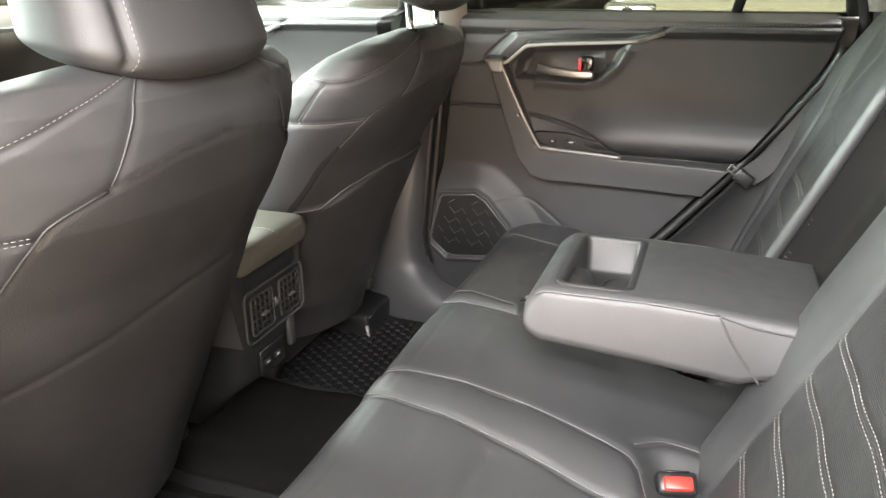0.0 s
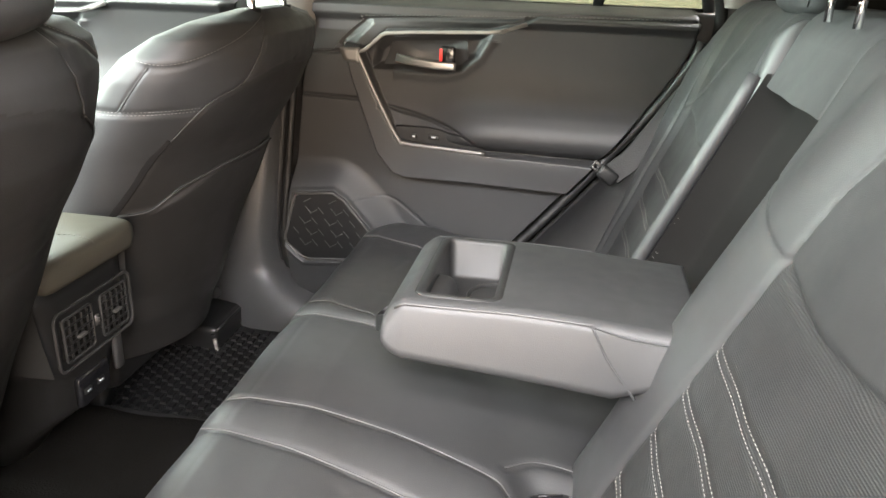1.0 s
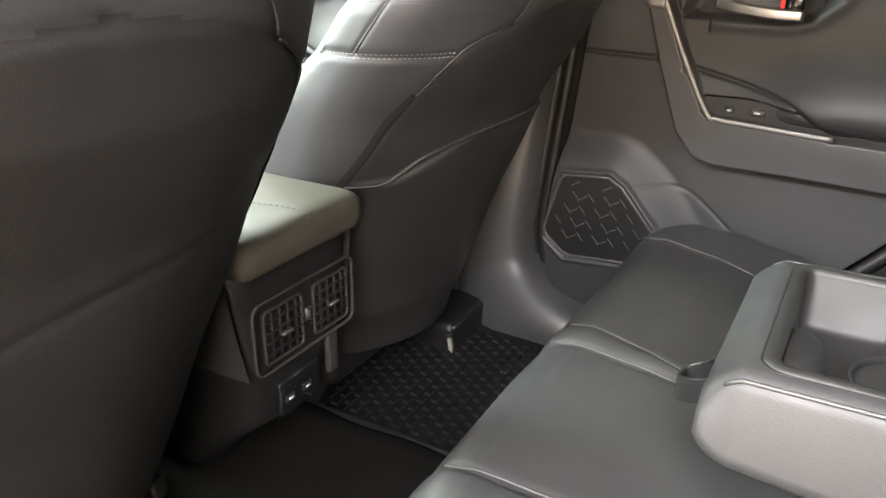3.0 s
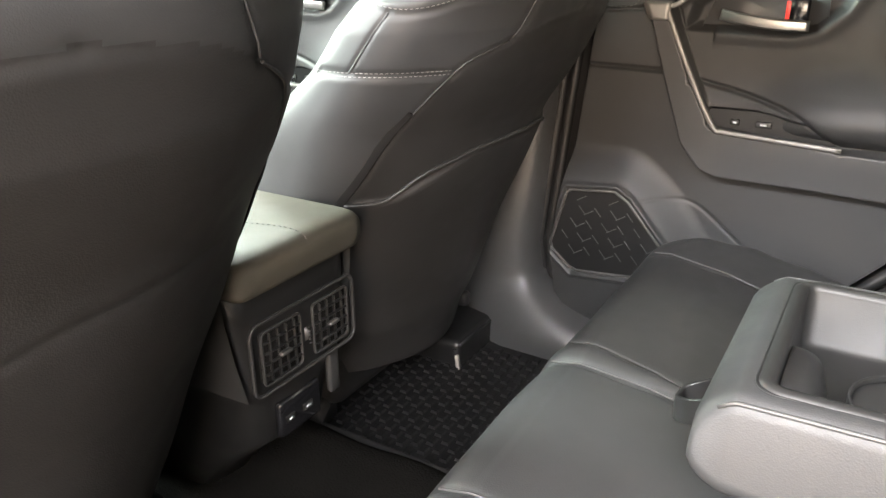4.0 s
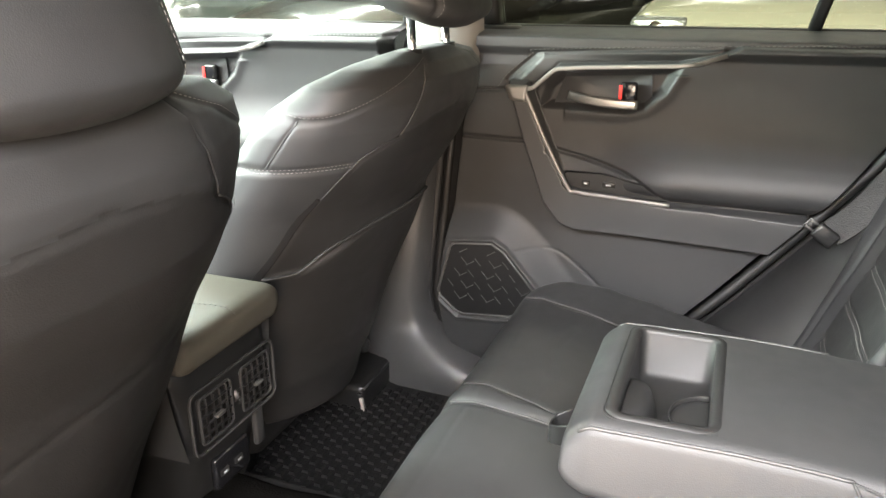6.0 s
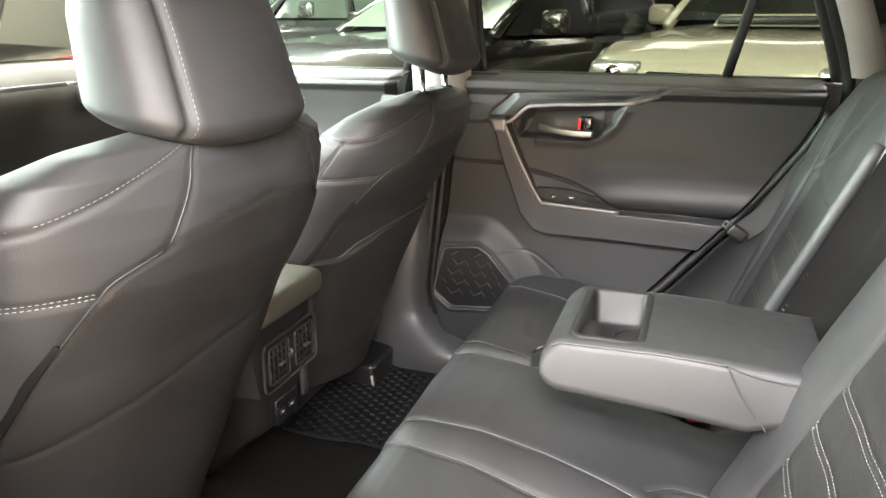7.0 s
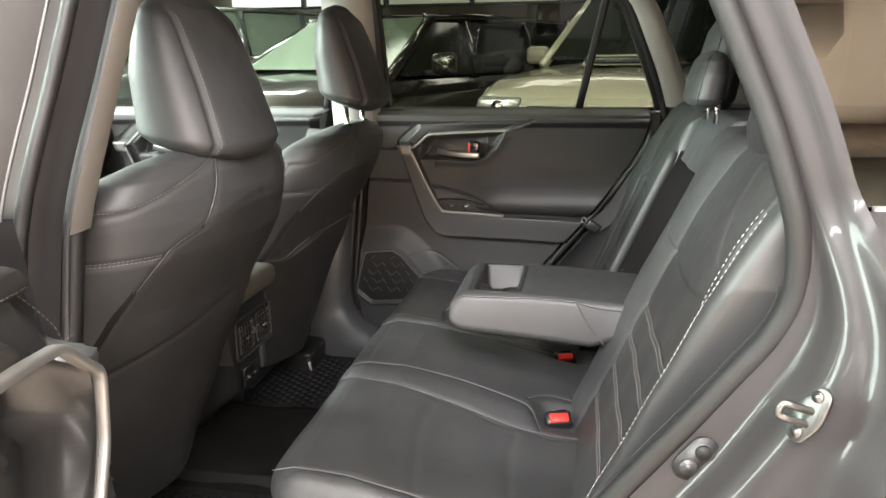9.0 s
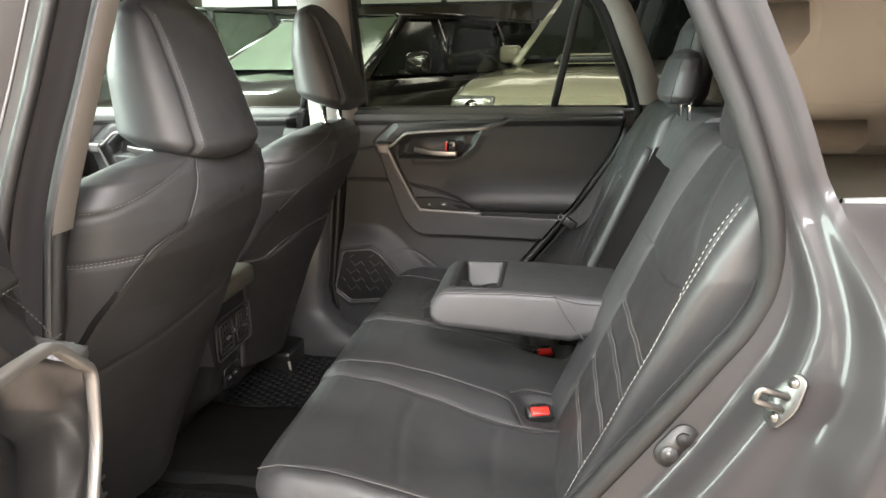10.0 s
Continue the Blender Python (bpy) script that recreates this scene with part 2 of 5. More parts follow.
PILLAR = material("light grey pillar trim", (0.23, 0.217, 0.20), 0.65, grain=0.3, grain_size=0.0015, tone=0.05)
HEADLINER = material("light headliner cloth", (0.48, 0.46, 0.43), 0.95, grain=0.5, grain_size=0.002, tone=0.06)
RED = material("red buckle button", (0.75, 0.025, 0.018), 0.35, tone=0.05)
BLACK = material("black buckle plastic", (0.012, 0.012, 0.012), 0.35, grain=0.2, grain_size=0.001)
WEBBING = material("grey belt webbing", (0.020, 0.020, 0.0197), 0.7, grain=0.8, grain_size=0.0022)
THREAD = material("pale thread", (0.29, 0.28, 0.265), 0.7, tone=0.15, tone_size=0.02)
THREAD_DARK = material("grey thread", (0.10, 0.097, 0.094), 0.75, tone=0.15, tone_size=0.02)
MARK = material("white printed mark", (0.6, 0.62, 0.66), 0.5)
TINT = glass("tinted side glass", (0.105, 0.105, 0.082))
CLEAR = glass("clear side glass", (0.62, 0.66, 0.60))
PRIVACY = glass("dark privacy glass", (0.04, 0.04, 0.037), ior=2.1)
FLOOR = material("sealed concrete", (0.42, 0.34, 0.27), 0.35, grain=0.1, grain_size=0.01, tone=0.15, tone_size=0.8)
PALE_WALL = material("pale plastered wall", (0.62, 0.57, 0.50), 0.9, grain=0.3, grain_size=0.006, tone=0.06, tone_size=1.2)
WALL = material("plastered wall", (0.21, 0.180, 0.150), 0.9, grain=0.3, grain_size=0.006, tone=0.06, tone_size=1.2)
CEIL = material("hall ceiling", (0.64, 0.61, 0.56), 0.9, tone=0.08, tone_size=1.0)
BEAM = material("pale beam cladding", (0.62, 0.56, 0.50), 0.8, tone=0.06, tone_size=0.5)
RED_CAR = material("red car paint", (0.42, 0.012, 0.015), 0.22, tone=0.05, coat=0.8)
WHITE_CAR = material("white car paint", (0.44, 0.42, 0.33), 0.25, tone=0.03, coat=0.8)
BLACK_CAR = material("black car paint", (0.012, 0.011, 0.010), 0.18, tone=0.1, coat=0.9)
DARK_CAR = material("dark green-grey car paint", (0.030, 0.033, 0.030), 0.2, tone=0.1, coat=0.9)
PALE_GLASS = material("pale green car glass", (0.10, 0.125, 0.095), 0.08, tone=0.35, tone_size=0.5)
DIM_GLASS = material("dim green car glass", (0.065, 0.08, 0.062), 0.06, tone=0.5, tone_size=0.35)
CAR_GLASS = material("parked car glass", (0.02, 0.024, 0.02), 0.05, tone=0.1)
TYRE = material("tyre rubber", (0.018, 0.018, 0.018), 0.8, tone=0.15, tone_size=0.05)
LENS = material("headlamp lens", (0.45, 0.46, 0.46), 0.08, metal=0.6, tone=0.3, tone_size=0.04)
LAMP = glow("fluorescent tube", (1.0, 0.96, 0.86), 9.0)
DAY = glow("daylight behind the hall windows", (0.95, 1.0, 0.93), 0.9)

# ---------- the hall round the car ----------
def slab(name, size, at, mat, label, category):
    ob = part(name, box(size, (0, 0, 0), 0), mat, None)
    ob.location = at
    return tagged(ob, label, category, kind="structure")


slab("floor", (22, 24, 0.2), (0, 2, GROUND - 0.1), FLOOR, "sealed pale concrete showroom floor", "floor")
slab("ceiling", (22, 24, 0.2), (0, 2, CEILING + 0.1), CEIL, "plain grey hall ceiling", "ceiling")
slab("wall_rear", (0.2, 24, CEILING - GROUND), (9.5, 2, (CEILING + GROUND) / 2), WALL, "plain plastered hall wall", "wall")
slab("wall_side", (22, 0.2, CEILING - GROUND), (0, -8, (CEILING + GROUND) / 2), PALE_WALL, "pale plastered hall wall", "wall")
front = thing("window_2", (-6.38, -1.5, 0), "bright shop front windows at the end of the hall", "window", kind="structure")
for k in range(6):
    part("pane", box((0.02, 1.45, 2.6), (0, -2.3 + 1.55 * k, 1.75), 0), DAY, front)
for k in range(7):
    part("bar", box((0.1, 0.09, 2.7), (0, -3.07 + 1.55 * k, 1.75), 0.01), PLASTIC, front)
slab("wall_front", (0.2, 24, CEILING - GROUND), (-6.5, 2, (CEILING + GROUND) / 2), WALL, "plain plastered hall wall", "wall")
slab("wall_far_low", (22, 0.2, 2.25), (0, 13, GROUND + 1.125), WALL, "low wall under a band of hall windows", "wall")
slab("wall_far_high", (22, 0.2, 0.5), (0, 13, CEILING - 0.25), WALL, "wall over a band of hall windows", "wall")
win = thing("window_1", (0, 13, 0), "long band of bright hall windows with thin bars", "window", kind="structure")
for k in range(12):
    p = part("pane", box((1.55, 0.02, 0.60), (-9.0 + 1.64 * k, 0.02, 2.495), 0), DAY, win)
for k in range(13):
    part("bar", box((0.09, 0.12, 0.62), (-9.82 + 1.64 * k, -0.02, 2.495), 0.01), PLASTIC, win)
for k in range(3):
    part("rail", box((21, 0.1, 0.05), (0, -0.02, 2.22 + 0.27 * k), 0.01), PLASTIC, win)


def lamp_row(x, y):
    th = thing("ceiling_lamp", (x, y, CEILING - 0.1), "long white fluorescent lamp under the hall ceiling", "lamp", "hall lamps")
    part("housing", box((3.1, 0.55, 0.08), (0, 0, 0.06), 0.01), PILLAR, th)
    for s in (-0.15, 0.15):
        part("fluorescent_tube", tube([(-1.5, s, 0), (1.5, s, 0)], 0.02), LAMP, th)


for lx, ly, watt in ROWS_OF_LAMPS:
    lamp_row(lx, ly)

for k, (bx, by) in enumerate(((0.47, -4.75), (1.67, -7.0))):
    slab("beam_%d" % (k + 1), (3.2, 0.36, 0.2), (bx, by, CEILING - 0.1), BEAM, "pale boxed beam under the hall ceiling", "beam")

# ---------- the car's shell ----------
# rear edge of the rear door opening, in x and z
APERTURE = spline([(0.35, 0.42), (0.38, 0.47), (0.43, 0.535), (0.49, 0.615), (0.55, 0.70), (0.63, 0.806), (0.66, 0.845), (0.708, 0.910), (0.742, 0.957), (0.760, 1.005), (0.757, 1.071), (0.741, 1.13), (0.721, 1.19), (0.697, 1.248), (0.672, 1.306), (0.638, 1.38), (0.58, 1.45)], 110)
# rear edge of a closed rear door's panel
DOOR_REAR = spline([(0.33, 0.44), (0.37, 0.535), (0.455, 0.635), (0.55, 0.75), (0.64, 0.865), (0.712, 0.965), (0.748, 1.04), (0.752, 1.10), (0.738, 1.15), (0.71, 1.22), (0.675, 1.305), (0.635, 1.39), (0.58, 1.455)], 90)
car = thing("car", (0, 0, 0), "dark grey metallic sport utility car with open rear door", "car")


def door_front(z, side=-1):
    """Front edge of the rear door opening; the closed door sits a little further forward."""
    if side > 0:
        return lerp(z, [0.40, 0.47, 0.55, 0.91, 1.05, 1.5], [-0.115, -0.165, -0.178, -0.140, -0.122, -0.100])
    return lerp(z, [0.40, 0.52, 0.91, 1.05, 1.5], [-0.12, -0.17, -0.108, -0.085, 0.033])


def tumble(z):
    """Outer half width of the car's side at a height."""
    return lerp(z, [0.2, 0.55, 0.85, 1.09, 1.5], [0.84, 0.885, 0.885, 0.85, 0.70])


def behind(z):
    """Rear edge of the door opening at a height."""
    return float(np.interp(z, APERTURE[:, 1], APERTURE[:, 0]))


def narrow(z):
    """How the stepped flange narrows towards the roof pillar."""
    return 1 - 0.70 * sm((z - 0.78) / 0.34)


def opening(side, c):
    """Flange, seal and painted quarter round the rear of the door opening, one side."""
    t = np.gradient(c, axis=0)
    t /= np.linalg.norm(t, axis=1)[:, None]
    nrm = np.stack([t[:, 1], -t[:, 0]], -1)

    def rail(prof, mat, name, label="", lo=0.0, even=False):
        rows = []
        for (x, z), n in zip(c, nrm):
            if z < lo:
                continue
            k = (tumble(z) - 0.865) * 0.5 * sm((z - 0.95) / 0.3)
            q = narrow(z)
            g = 1 - 0.88 * sm((z - 0.95) / 0.16)
            if even:
                q = g = 1.0
            rows.append([(x + n[0] * a * q, side * (0.70 + (b - 0.70) * g + k), z + n[1] * a * q) for a, b in prof])
        return part(name, sheet(rows, flip=side > 0), mat, car, label)

    rail([(0.10, 0.545), (0.075, 0.56), (0.045, 0.585), (0.022, 0.615), (0.008, 0.65), (0.003, 0.685)], TRAY, "wheelhouse_trim", "dark moulded trim beside the rear seat")
    # the soft tube seal with its beaded lip, the stepped painted flange
    rail([(0.001 + 0.0135 * math.cos(a), 0.698 + 0.014 * math.sin(a)) for a in np.linspace(0, 2 * math.pi, 15)], SEAL, "door_seal", "grey rubber seal round the door opening", even=True)
    bead = np.array([(x - n[0] * 0.013, side * (0.686 + (tumble(z) - 0.865) * 0.5 * sm((z - 0.95) / 0.3)), z - n[1] * 0.013) for (x, z), n in zip(c, nrm) if z < 1.02])
    part("beaded_lip", stitches(bead, 0.0030, 0.0006, 0.0010), RUBBER, car, "fine beaded lip of the seal")
    rail([(0.008, 0.712), (0.018, 0.716), (0.034, 0.718), (0.041, 0.722), (0.046, 0.734), (0.052, 0.754), (0.060, 0.772), (0.070, 0.782), (0.084, 0.788), (0.100, 0.794), (0.116, 0.806), (0.126, 0.820), (0.134, 0.832),
          (0.144, 0.848), (0.155, 0.862), (0.168, 0.869), (0.19, 0.872)], PAINT, "quarter_flange", "stepped grey metallic door opening")
    rail([(0.135, 0.824), (0.136, 0.836), (0.150, 0.845), (0.166, 0.868), (0.168, 0.862)], RUBBER, "outer_seal", "thin black outer seal", 1.09)


opening(-1, APERTURE)
opening(1, DOOR_REAR)


def quarter(side):
    """Painted quarter panel and the dark glass over it."""
    rows = []
    c = APERTURE if side < 0 else DOOR_REAR
    t = np.gradient(c, axis=0)
    t /= np.linalg.norm(t, axis=1)[:, None]
    edge = [(0.40, 0.86, GROUND + 0.3), (0.42, 0.868, 0.34)]
    for (x, z), (tx, tz) in zip(c, t):
        if z < 1.09:
            q = narrow(z)
            edge.append((x + tz * 0.186 * q, 0.70 + 0.172 * (1 - 0.88 * sm((z - 0.95) / 0.16)) + (tumble(z) - 0.865) * 0.5 * sm((z - 0.95) / 0.3), z - tx * 0.186 * q))
    for x0, y0, z in edge:
        yp = float(lerp(z, [0.2, 0.55, 0.85, 0.97, 1.04, 1.075, 1.093], [0.83, 0.872, 0.878, 0.865, 0.82, 0.765, 0.722]))
        rows.append([(x, side * (yp + (y0 - yp) * math.exp(-(x - x0) / 0.03)), z) for x in x0 + (1.75 - x0) * np.linspace(0, 1, 40) ** 2])
    part("quarter_panel", sheet(rows), PAINT, car, "grey metallic rear quarter")
    part("belt_moulding", sweep([(0.82, side * 0.716, 1.096), (1.2, side * 0.716, 1.108), (1.7, side * 0.71, 1.13)], rrect(0.012, 0.018, 0.004), (0, 0, 1)), SILVER, car)
    rows = []
    for z in np.linspace(1.09, 1.46, 8):
        x0 = behind(z) + 0.058
        rows.append([(x, side * (0.705 - 0.21 * (z - 1.09)), z) for x in np.linspace(x0, 1.62, 8)])
    g = part("quarter_window", sheet(rows), PRIVACY, car, "dark privacy glass")
    # inside trim of the rear pillar, light grey
    rows = []
    for z in np.linspace(1.115, 1.50, 14):
        x0 = behind(z)
        y = 0.672 + (tumble(z) - 0.865) * 0.5
        rows.append([(x0 + 0.004, side * (y + 0.03), z), (x0 + 0.008, side * (y + 0.012), z), (x0 + 0.02, side * y, z), (x0 + 0.050, side * (y - 0.002), z), (x0 + 0.068, side * (y + 0.004), z), (x0 + 0.074, side * (y + 0.012), z)])
    part("pillar_trim", sheet(rows), PILLAR, car, "light grey pillar trim")
    part("side_trim", sheet([[(x, side * (0.66 + 0.03 * (x > 0.9)), z) for x in np.linspace(0.80, 1.7, 8)] for z in np.linspace(0.4, 1.115, 8)]), PLASTIC, car)


quarter(-1)
quarter(1)
part("belt_corner", box((0.16, 0.05, 0.16), (-0.085, 0.745, 1.026), 0.01), RUBBER, car, "dark corner piece beside the centre pillar")
part("belt_corner", box((0.13, 0.03, 0.10), (0.765, 0.715, 1.052), 0.01), RUBBER, car, "dark corner piece under the rear pillar")


def b_pillar(side):
    """Centre pillar: light upper trim, dark lower trim that flares into the sill, seal and painted outside."""
    up, low, paint = [], [], []
    for z in np.linspace(1.045, 1.5, 16):
        x, y, e = float(door_front(z, side)) if side < 0 else -0.015, 0.668 + (tumble(z) - 0.865) * 0.5, 0.06 if side > 0 else 0.0
        up.append([(x - 0.21, side * (y + 0.05), z), (x - 0.19, side * (y - 0.005), z), (x - 0.12, side * (y - 0.03), z), (x - 0.012 - e, side * (y - 0.008), z), (x + 0.002 - e, side * (y + 0.008), z), (x + 0.002 - e, side * (y + 0.05), z)])
    part("upper_trim", sheet(up, flip=side < 0), PILLAR, car, "light grey upper pillar trim")
    for z in np.linspace(0.355, 1.05, 40):
        x = float(door_front(z, side))
        f = sm((0.50 - z) / 0.12)
        y = 0.672 - 0.04 * sm((1.0 - z) / 0.5)
        low.append([(x - 0.24, side * (y + 0.09), z), (x - 0.19 - 0.03 * f, side * (y + 0.01), z), (x - 0.17 - 0.03 * f, side * (y - 0.008 - 0.02 * f), z), (x - 0.10, side * (y - 0.022 - 0.035 * f), z),
                    (x - 0.035 + 0.06 * f, side * (y - 0.016 - 0.045 * f), z), (x - 0.014 + 0.11 * f, side * (y - 0.003 - 0.04 * f), z), (x - 0.008 + 0.13 * f, side * (y + 0.03), z)] + ([(x + 0.02 + 0.13 * f, 0.765, z)] if side > 0 else []))
    part("lower_trim", sheet(low, flip=side < 0), PLASTIC_SOFT, car, "dark grey plastic lower pillar trim")
    zs = np.linspace(0.42, 1.5 if side < 0 else 1.10, 50)
    line = np.array([(float(door_front(z, side)) - (0.018 if side < 0 else 0.004), side * ((0.695 if z < 0.95 else 0.695 + (tumble(z) - 0.865) * 0.5 * sm((z - 0.95) / 0.3))), z) for z in zs])
    if side < 0:
        part("door_seal", tube(line + np.array((0.004, 0.010, 0)), 0.014, 12), RUBBER, car, "black rubber door seal")
    else:
        for off, r in ((-0.006, 0.012), (0.014, 0.010)):
            part("door_seal", tube(line + np.array((off, -0.010, 0)), r), RUBBER, car, "black rubber door seal")
    for z in zs:
        x, y = float(door_front(z, side)), tumble(z) - 0.865
        y = y * 0.5 * sm((z - 0.95) / 0.3)
        paint.append([(x - 0.02, side * (0.700 + y), z), (x - 0.024, side * (0.712 + y), z), (x - 0.030, side * (0.722 + y), z), (x - 0.034, side * (0.738 + y), z), (x - 0.046, side * (0.746 + y), z), (x - 0.050, side * (0.772 + y), z), (x - 0.075, side * (0.790 + y), z), (x - 0.20, side * (0.835 + y), z)])
    gap = np.array([(q[4][0] + 0.004, q[4][1], q[4][2]) for q in paint])
    part("outer_seal", tube(gap, 0.009), RUBBER, car)
    part("pillar_panel", sheet([q[:5] for q in paint], flip=side > 0), PAINT, car, "grey metallic centre pillar")
    # outer pillar paint; its shade and brown reflection are put into the base colour
    part("shaded_panel", sheet([q[5:] for q in paint], flip=side > 0), SHADED_PAINT, car, "centre pillar paint, darkened brown for shade")
    part("shaded_panel_edge", tube([q[5] for q in paint], 0.0022, 6), PLASTIC_GREY, car)


b_pillar(-1)
b_pillar(1)

# floor with a low tunnel, sills, roof, rear wall and front bulkhead
rows = []
for x in np.linspace(-1.7, 0.45, 60):
    rows.append([(x, y, 0.345 + 0.055 * sm((0.20 - abs(y)) / 0.07) * sm((0.3 - x) / 0.2) + 0.004 * math.sin(x * 31 + y * 17) * math.cos(y * 23)) for y in np.linspace(-0.70, 0.70, 60)])
part("floor_carpet", sheet(rows), CARPET, car, "black carpet over a low tunnel")
for side in (-1, 1):
    part("sill", sweep([(-1.5, side * 0.70, 0.375), (0.42, side * 0.70, 0.375)], rrect(0.15, 0.09, 0.02), (0, 0, 1)), PLASTIC, car, "black plastic door sill")
    part("rocker", sweep([(-1.7, side * 0.80, 0.28), (0.5, side * 0.80, 0.28)], rrect(0.14, 0.26, 0.04), (0, 0, 1)), PAINT, car)
rows = [[(x, y, 1.53 + 0.05 * (1 - (y / 0.62) ** 2) - 0.05 * ((x - 0.3) / 1.1) ** 2) for y in np.linspace(-0.64, 0.64, 16)] for x in np.linspace(-0.75, 1.6, 20)]
part("headliner", sheet(rows), HEADLINER, car, "light grey headliner")
rows = [[(x, y, 1.58 + 0.05 * (1 - (y / 0.66) ** 2) - 0.05 * ((x - 0.3) / 1.1) ** 2) for y in np.linspace(-0.68, 0.68, 16)] for x in np.linspace(-0.78, 1.7, 20)]
part("roof", sheet(rows), PAINT, car)
for side in (-1, 1):
    part("roof_rail", sweep([(-0.75, side * 0.655, 1.52), (0.4, side * 0.655, 1.545), (1.65, side * 0.65, 1.50)], rrect(0.05, 0.09, 0.02), (0, 0, 1)), PAINT, car)
# hood, nose and wheels
part("hood", sheet([[(x, y, 0.99 + 0.05 * (1 - (y / 0.78) ** 2) + 0.11 * (x + 2.35) / 0.85 - 0.12 * sm((-2.2 - x) / 0.25)) for y in np.linspace(-0.76, 0.76, 20)] for x in np.linspace(-2.40, -1.24, 20)]), PAINT, car, "grey metallic hood")
part("nose", box((0.12, 1.62, 0.56), (-2.42, 0, 0.58), 0.05, 3), PAINT, car)
for side in (-1, 1):
    part("front_wing", sheet([[(x, side * (0.86 - 0.08 * max(0.0, (z - 0.85) / 0.2)), z) for x in np.linspace(-2.42, -1.24, 14)] for z in np.linspace(0.62, 1.04, 8)]), PAINT, car)
    for wx in (-1.72, 1.0):
        wheel_part = part("wheel", tube([(wx, side * 0.66, 0.285), (wx, side * 0.69, 0.285), (wx, side * 0.84, 0.285), (wx, side * 0.85, 0.285)], 0.345, 36), TYRE, car, "black road wheel")
        part("rim", tube([(wx, side * 0.846, 0.285), (wx, side * 0.858, 0.285)], 0.23, 24), SILVER, wheel_part)
part("tailgate", box((0.06, 1.45, 1.3), (1.78, 0, 0.9), 0.03), PAINT, car)
part("bulkhead", box((0.05, 1.5, 0.95), (-1.55, 0, 0.55), 0.02), PLASTIC, car)
part("cargo_cover", box((0.7, 1.3, 0.02), (1.3, 0, 1.0), 0.008), FELT, car)
part("windscreen", sheet([[(-1.25 + 0.53 * f, y, 1.09 + 0.43 * f) for y in np.linspace(-0.62, 0.62, 8)] for f in np.linspace(0, 1, 8)]), CLEAR, car, "clear windscreen").visible_shadow = False
for side in (-1, 1):
    part("windscreen_pillar", sweep([(-1.25, side * 0.70, 1.06), (-0.98, side * 0.68, 1.30), (-0.70, side * 0.63, 1.53)], rrect(0.05, 0.06, 0.015), (0, 0, 1)), PILLAR, car, "light grey windscreen pillar")


# striker and plug on the near quarter
outline = rounded_path([(-0.020, -0.040, 0), (0.006, -0.046, 0), (0.024, -0.006, 0), (0.021, 0.040, 0), (0.000, 0.046, 0), (-0.022, 0.006, 0)], 0.014, 5, True)[:, :2]
st = part("striker_plate", sheet([[(a * k, b * k, z) for a, b in outline] for k, z in ((1.0, -0.004), (1.0, 0.0016), (0.95, 0.0028), (0.3, 0.0028))], around=True, caps=True), STEEL, car, "zinc-plated door striker plate")
zn = Vector((-0.74, -0.60, 0.30)).normalized()
yn = Vector((0.30, 0.05, 0.95))
yn = (yn - zn * yn.dot(zn)).normalized()
st.matrix_local = Matrix.Translation((0.757, -0.798, 0.915)) @ Matrix((yn.cross(zn), yn, zn)).transposed().to_4x4() @ Matrix.Scale(0.70, 4)
loop = rounded_path([(0.004, -0.014, 0), (-0.020, -0.014, 0.036), (-0.020, 0.006, 0.036), (0.004, 0.006, 0)], 0.008)
part("striker_loop", tube(loop, 0.0055, 12), STEEL, st)
for k in (-1, 1):
    part("bolt", joined([tube([(0.003 * k, 0.029 * k, 0.002), (0.003 * k, 0.029 * k, 0.0055)], 0.0085, 14), tube([(0.003 * k, 0.029 * k, 0.005), (0.003 * k, 0.029 * k, 0.0075)], 0.0052, 6)]), STEEL, st)
pg = part("trim_plug", sweep([(0, 0, -0.004), (0, 0, 0.0), (0, 0, 0.001)], rrect(0.046, 0.082, 0.022), (0, 1, 0)), RUBBER, car, "dark rubber plug in the painted flange")
pg.matrix_local = pose(0.670, -0.7195, 0.815, 90, 0, 0) @ pose(0, 0, 0, 0, 0, -38) @ Matrix.Scale(0.72, 4)
part("clip", joined([tube([(0, -0.018, 0), (0, -0.018, 0.004)], 0.0135, 14), tube([(0, -0.018, 0.003), (0, -0.018, 0.006)], 0.007, 10)]), PLASTIC, pg)
part("button", tube([(0, 0.016, 0), (0, 0.016, 0.005), (0, 0.016, 0.006)], 0.012, 14), SEAL, pg)

# ---------- front seats ----------
SZ = [0.45, 0.60, 0.71, 0.79, 0.86, 0.90, 0.95, 1.00, 1.03, 1.06, 1.08, 1.095]


def seat_row(z):
    """Rear surface x, half width, rear and front depth of a front backrest at a height."""
    xr = lerp(z, SZ, [-0.205, -0.150, -0.108, -0.074, -0.044, -0.022, 0.003, 0.014, 0.014, 0.006, -0.008, -0.03])
    w = lerp(z, SZ, [0.190, 0.235, 0.262, 0.278, 0.284, 0.287, 0.288, 0.286, 0.280, 0.256, 0.205, 0.10])
    a = lerp(z, SZ, [0.16, 0.17, 0.17, 0.17, 0.168, 0.165, 0.158, 0.148, 0.132, 0.10, 0.062, 0.02])
    f = lerp(z, SZ, [0.25, 0.25, 0.22, 0.19, 0.15, 0.118, 0.088, 0.08, 0.07, 0.055, 0.04, 0.02])
    return xr, w, a, f


NREAR, NFRONT = 2.0, 3.0


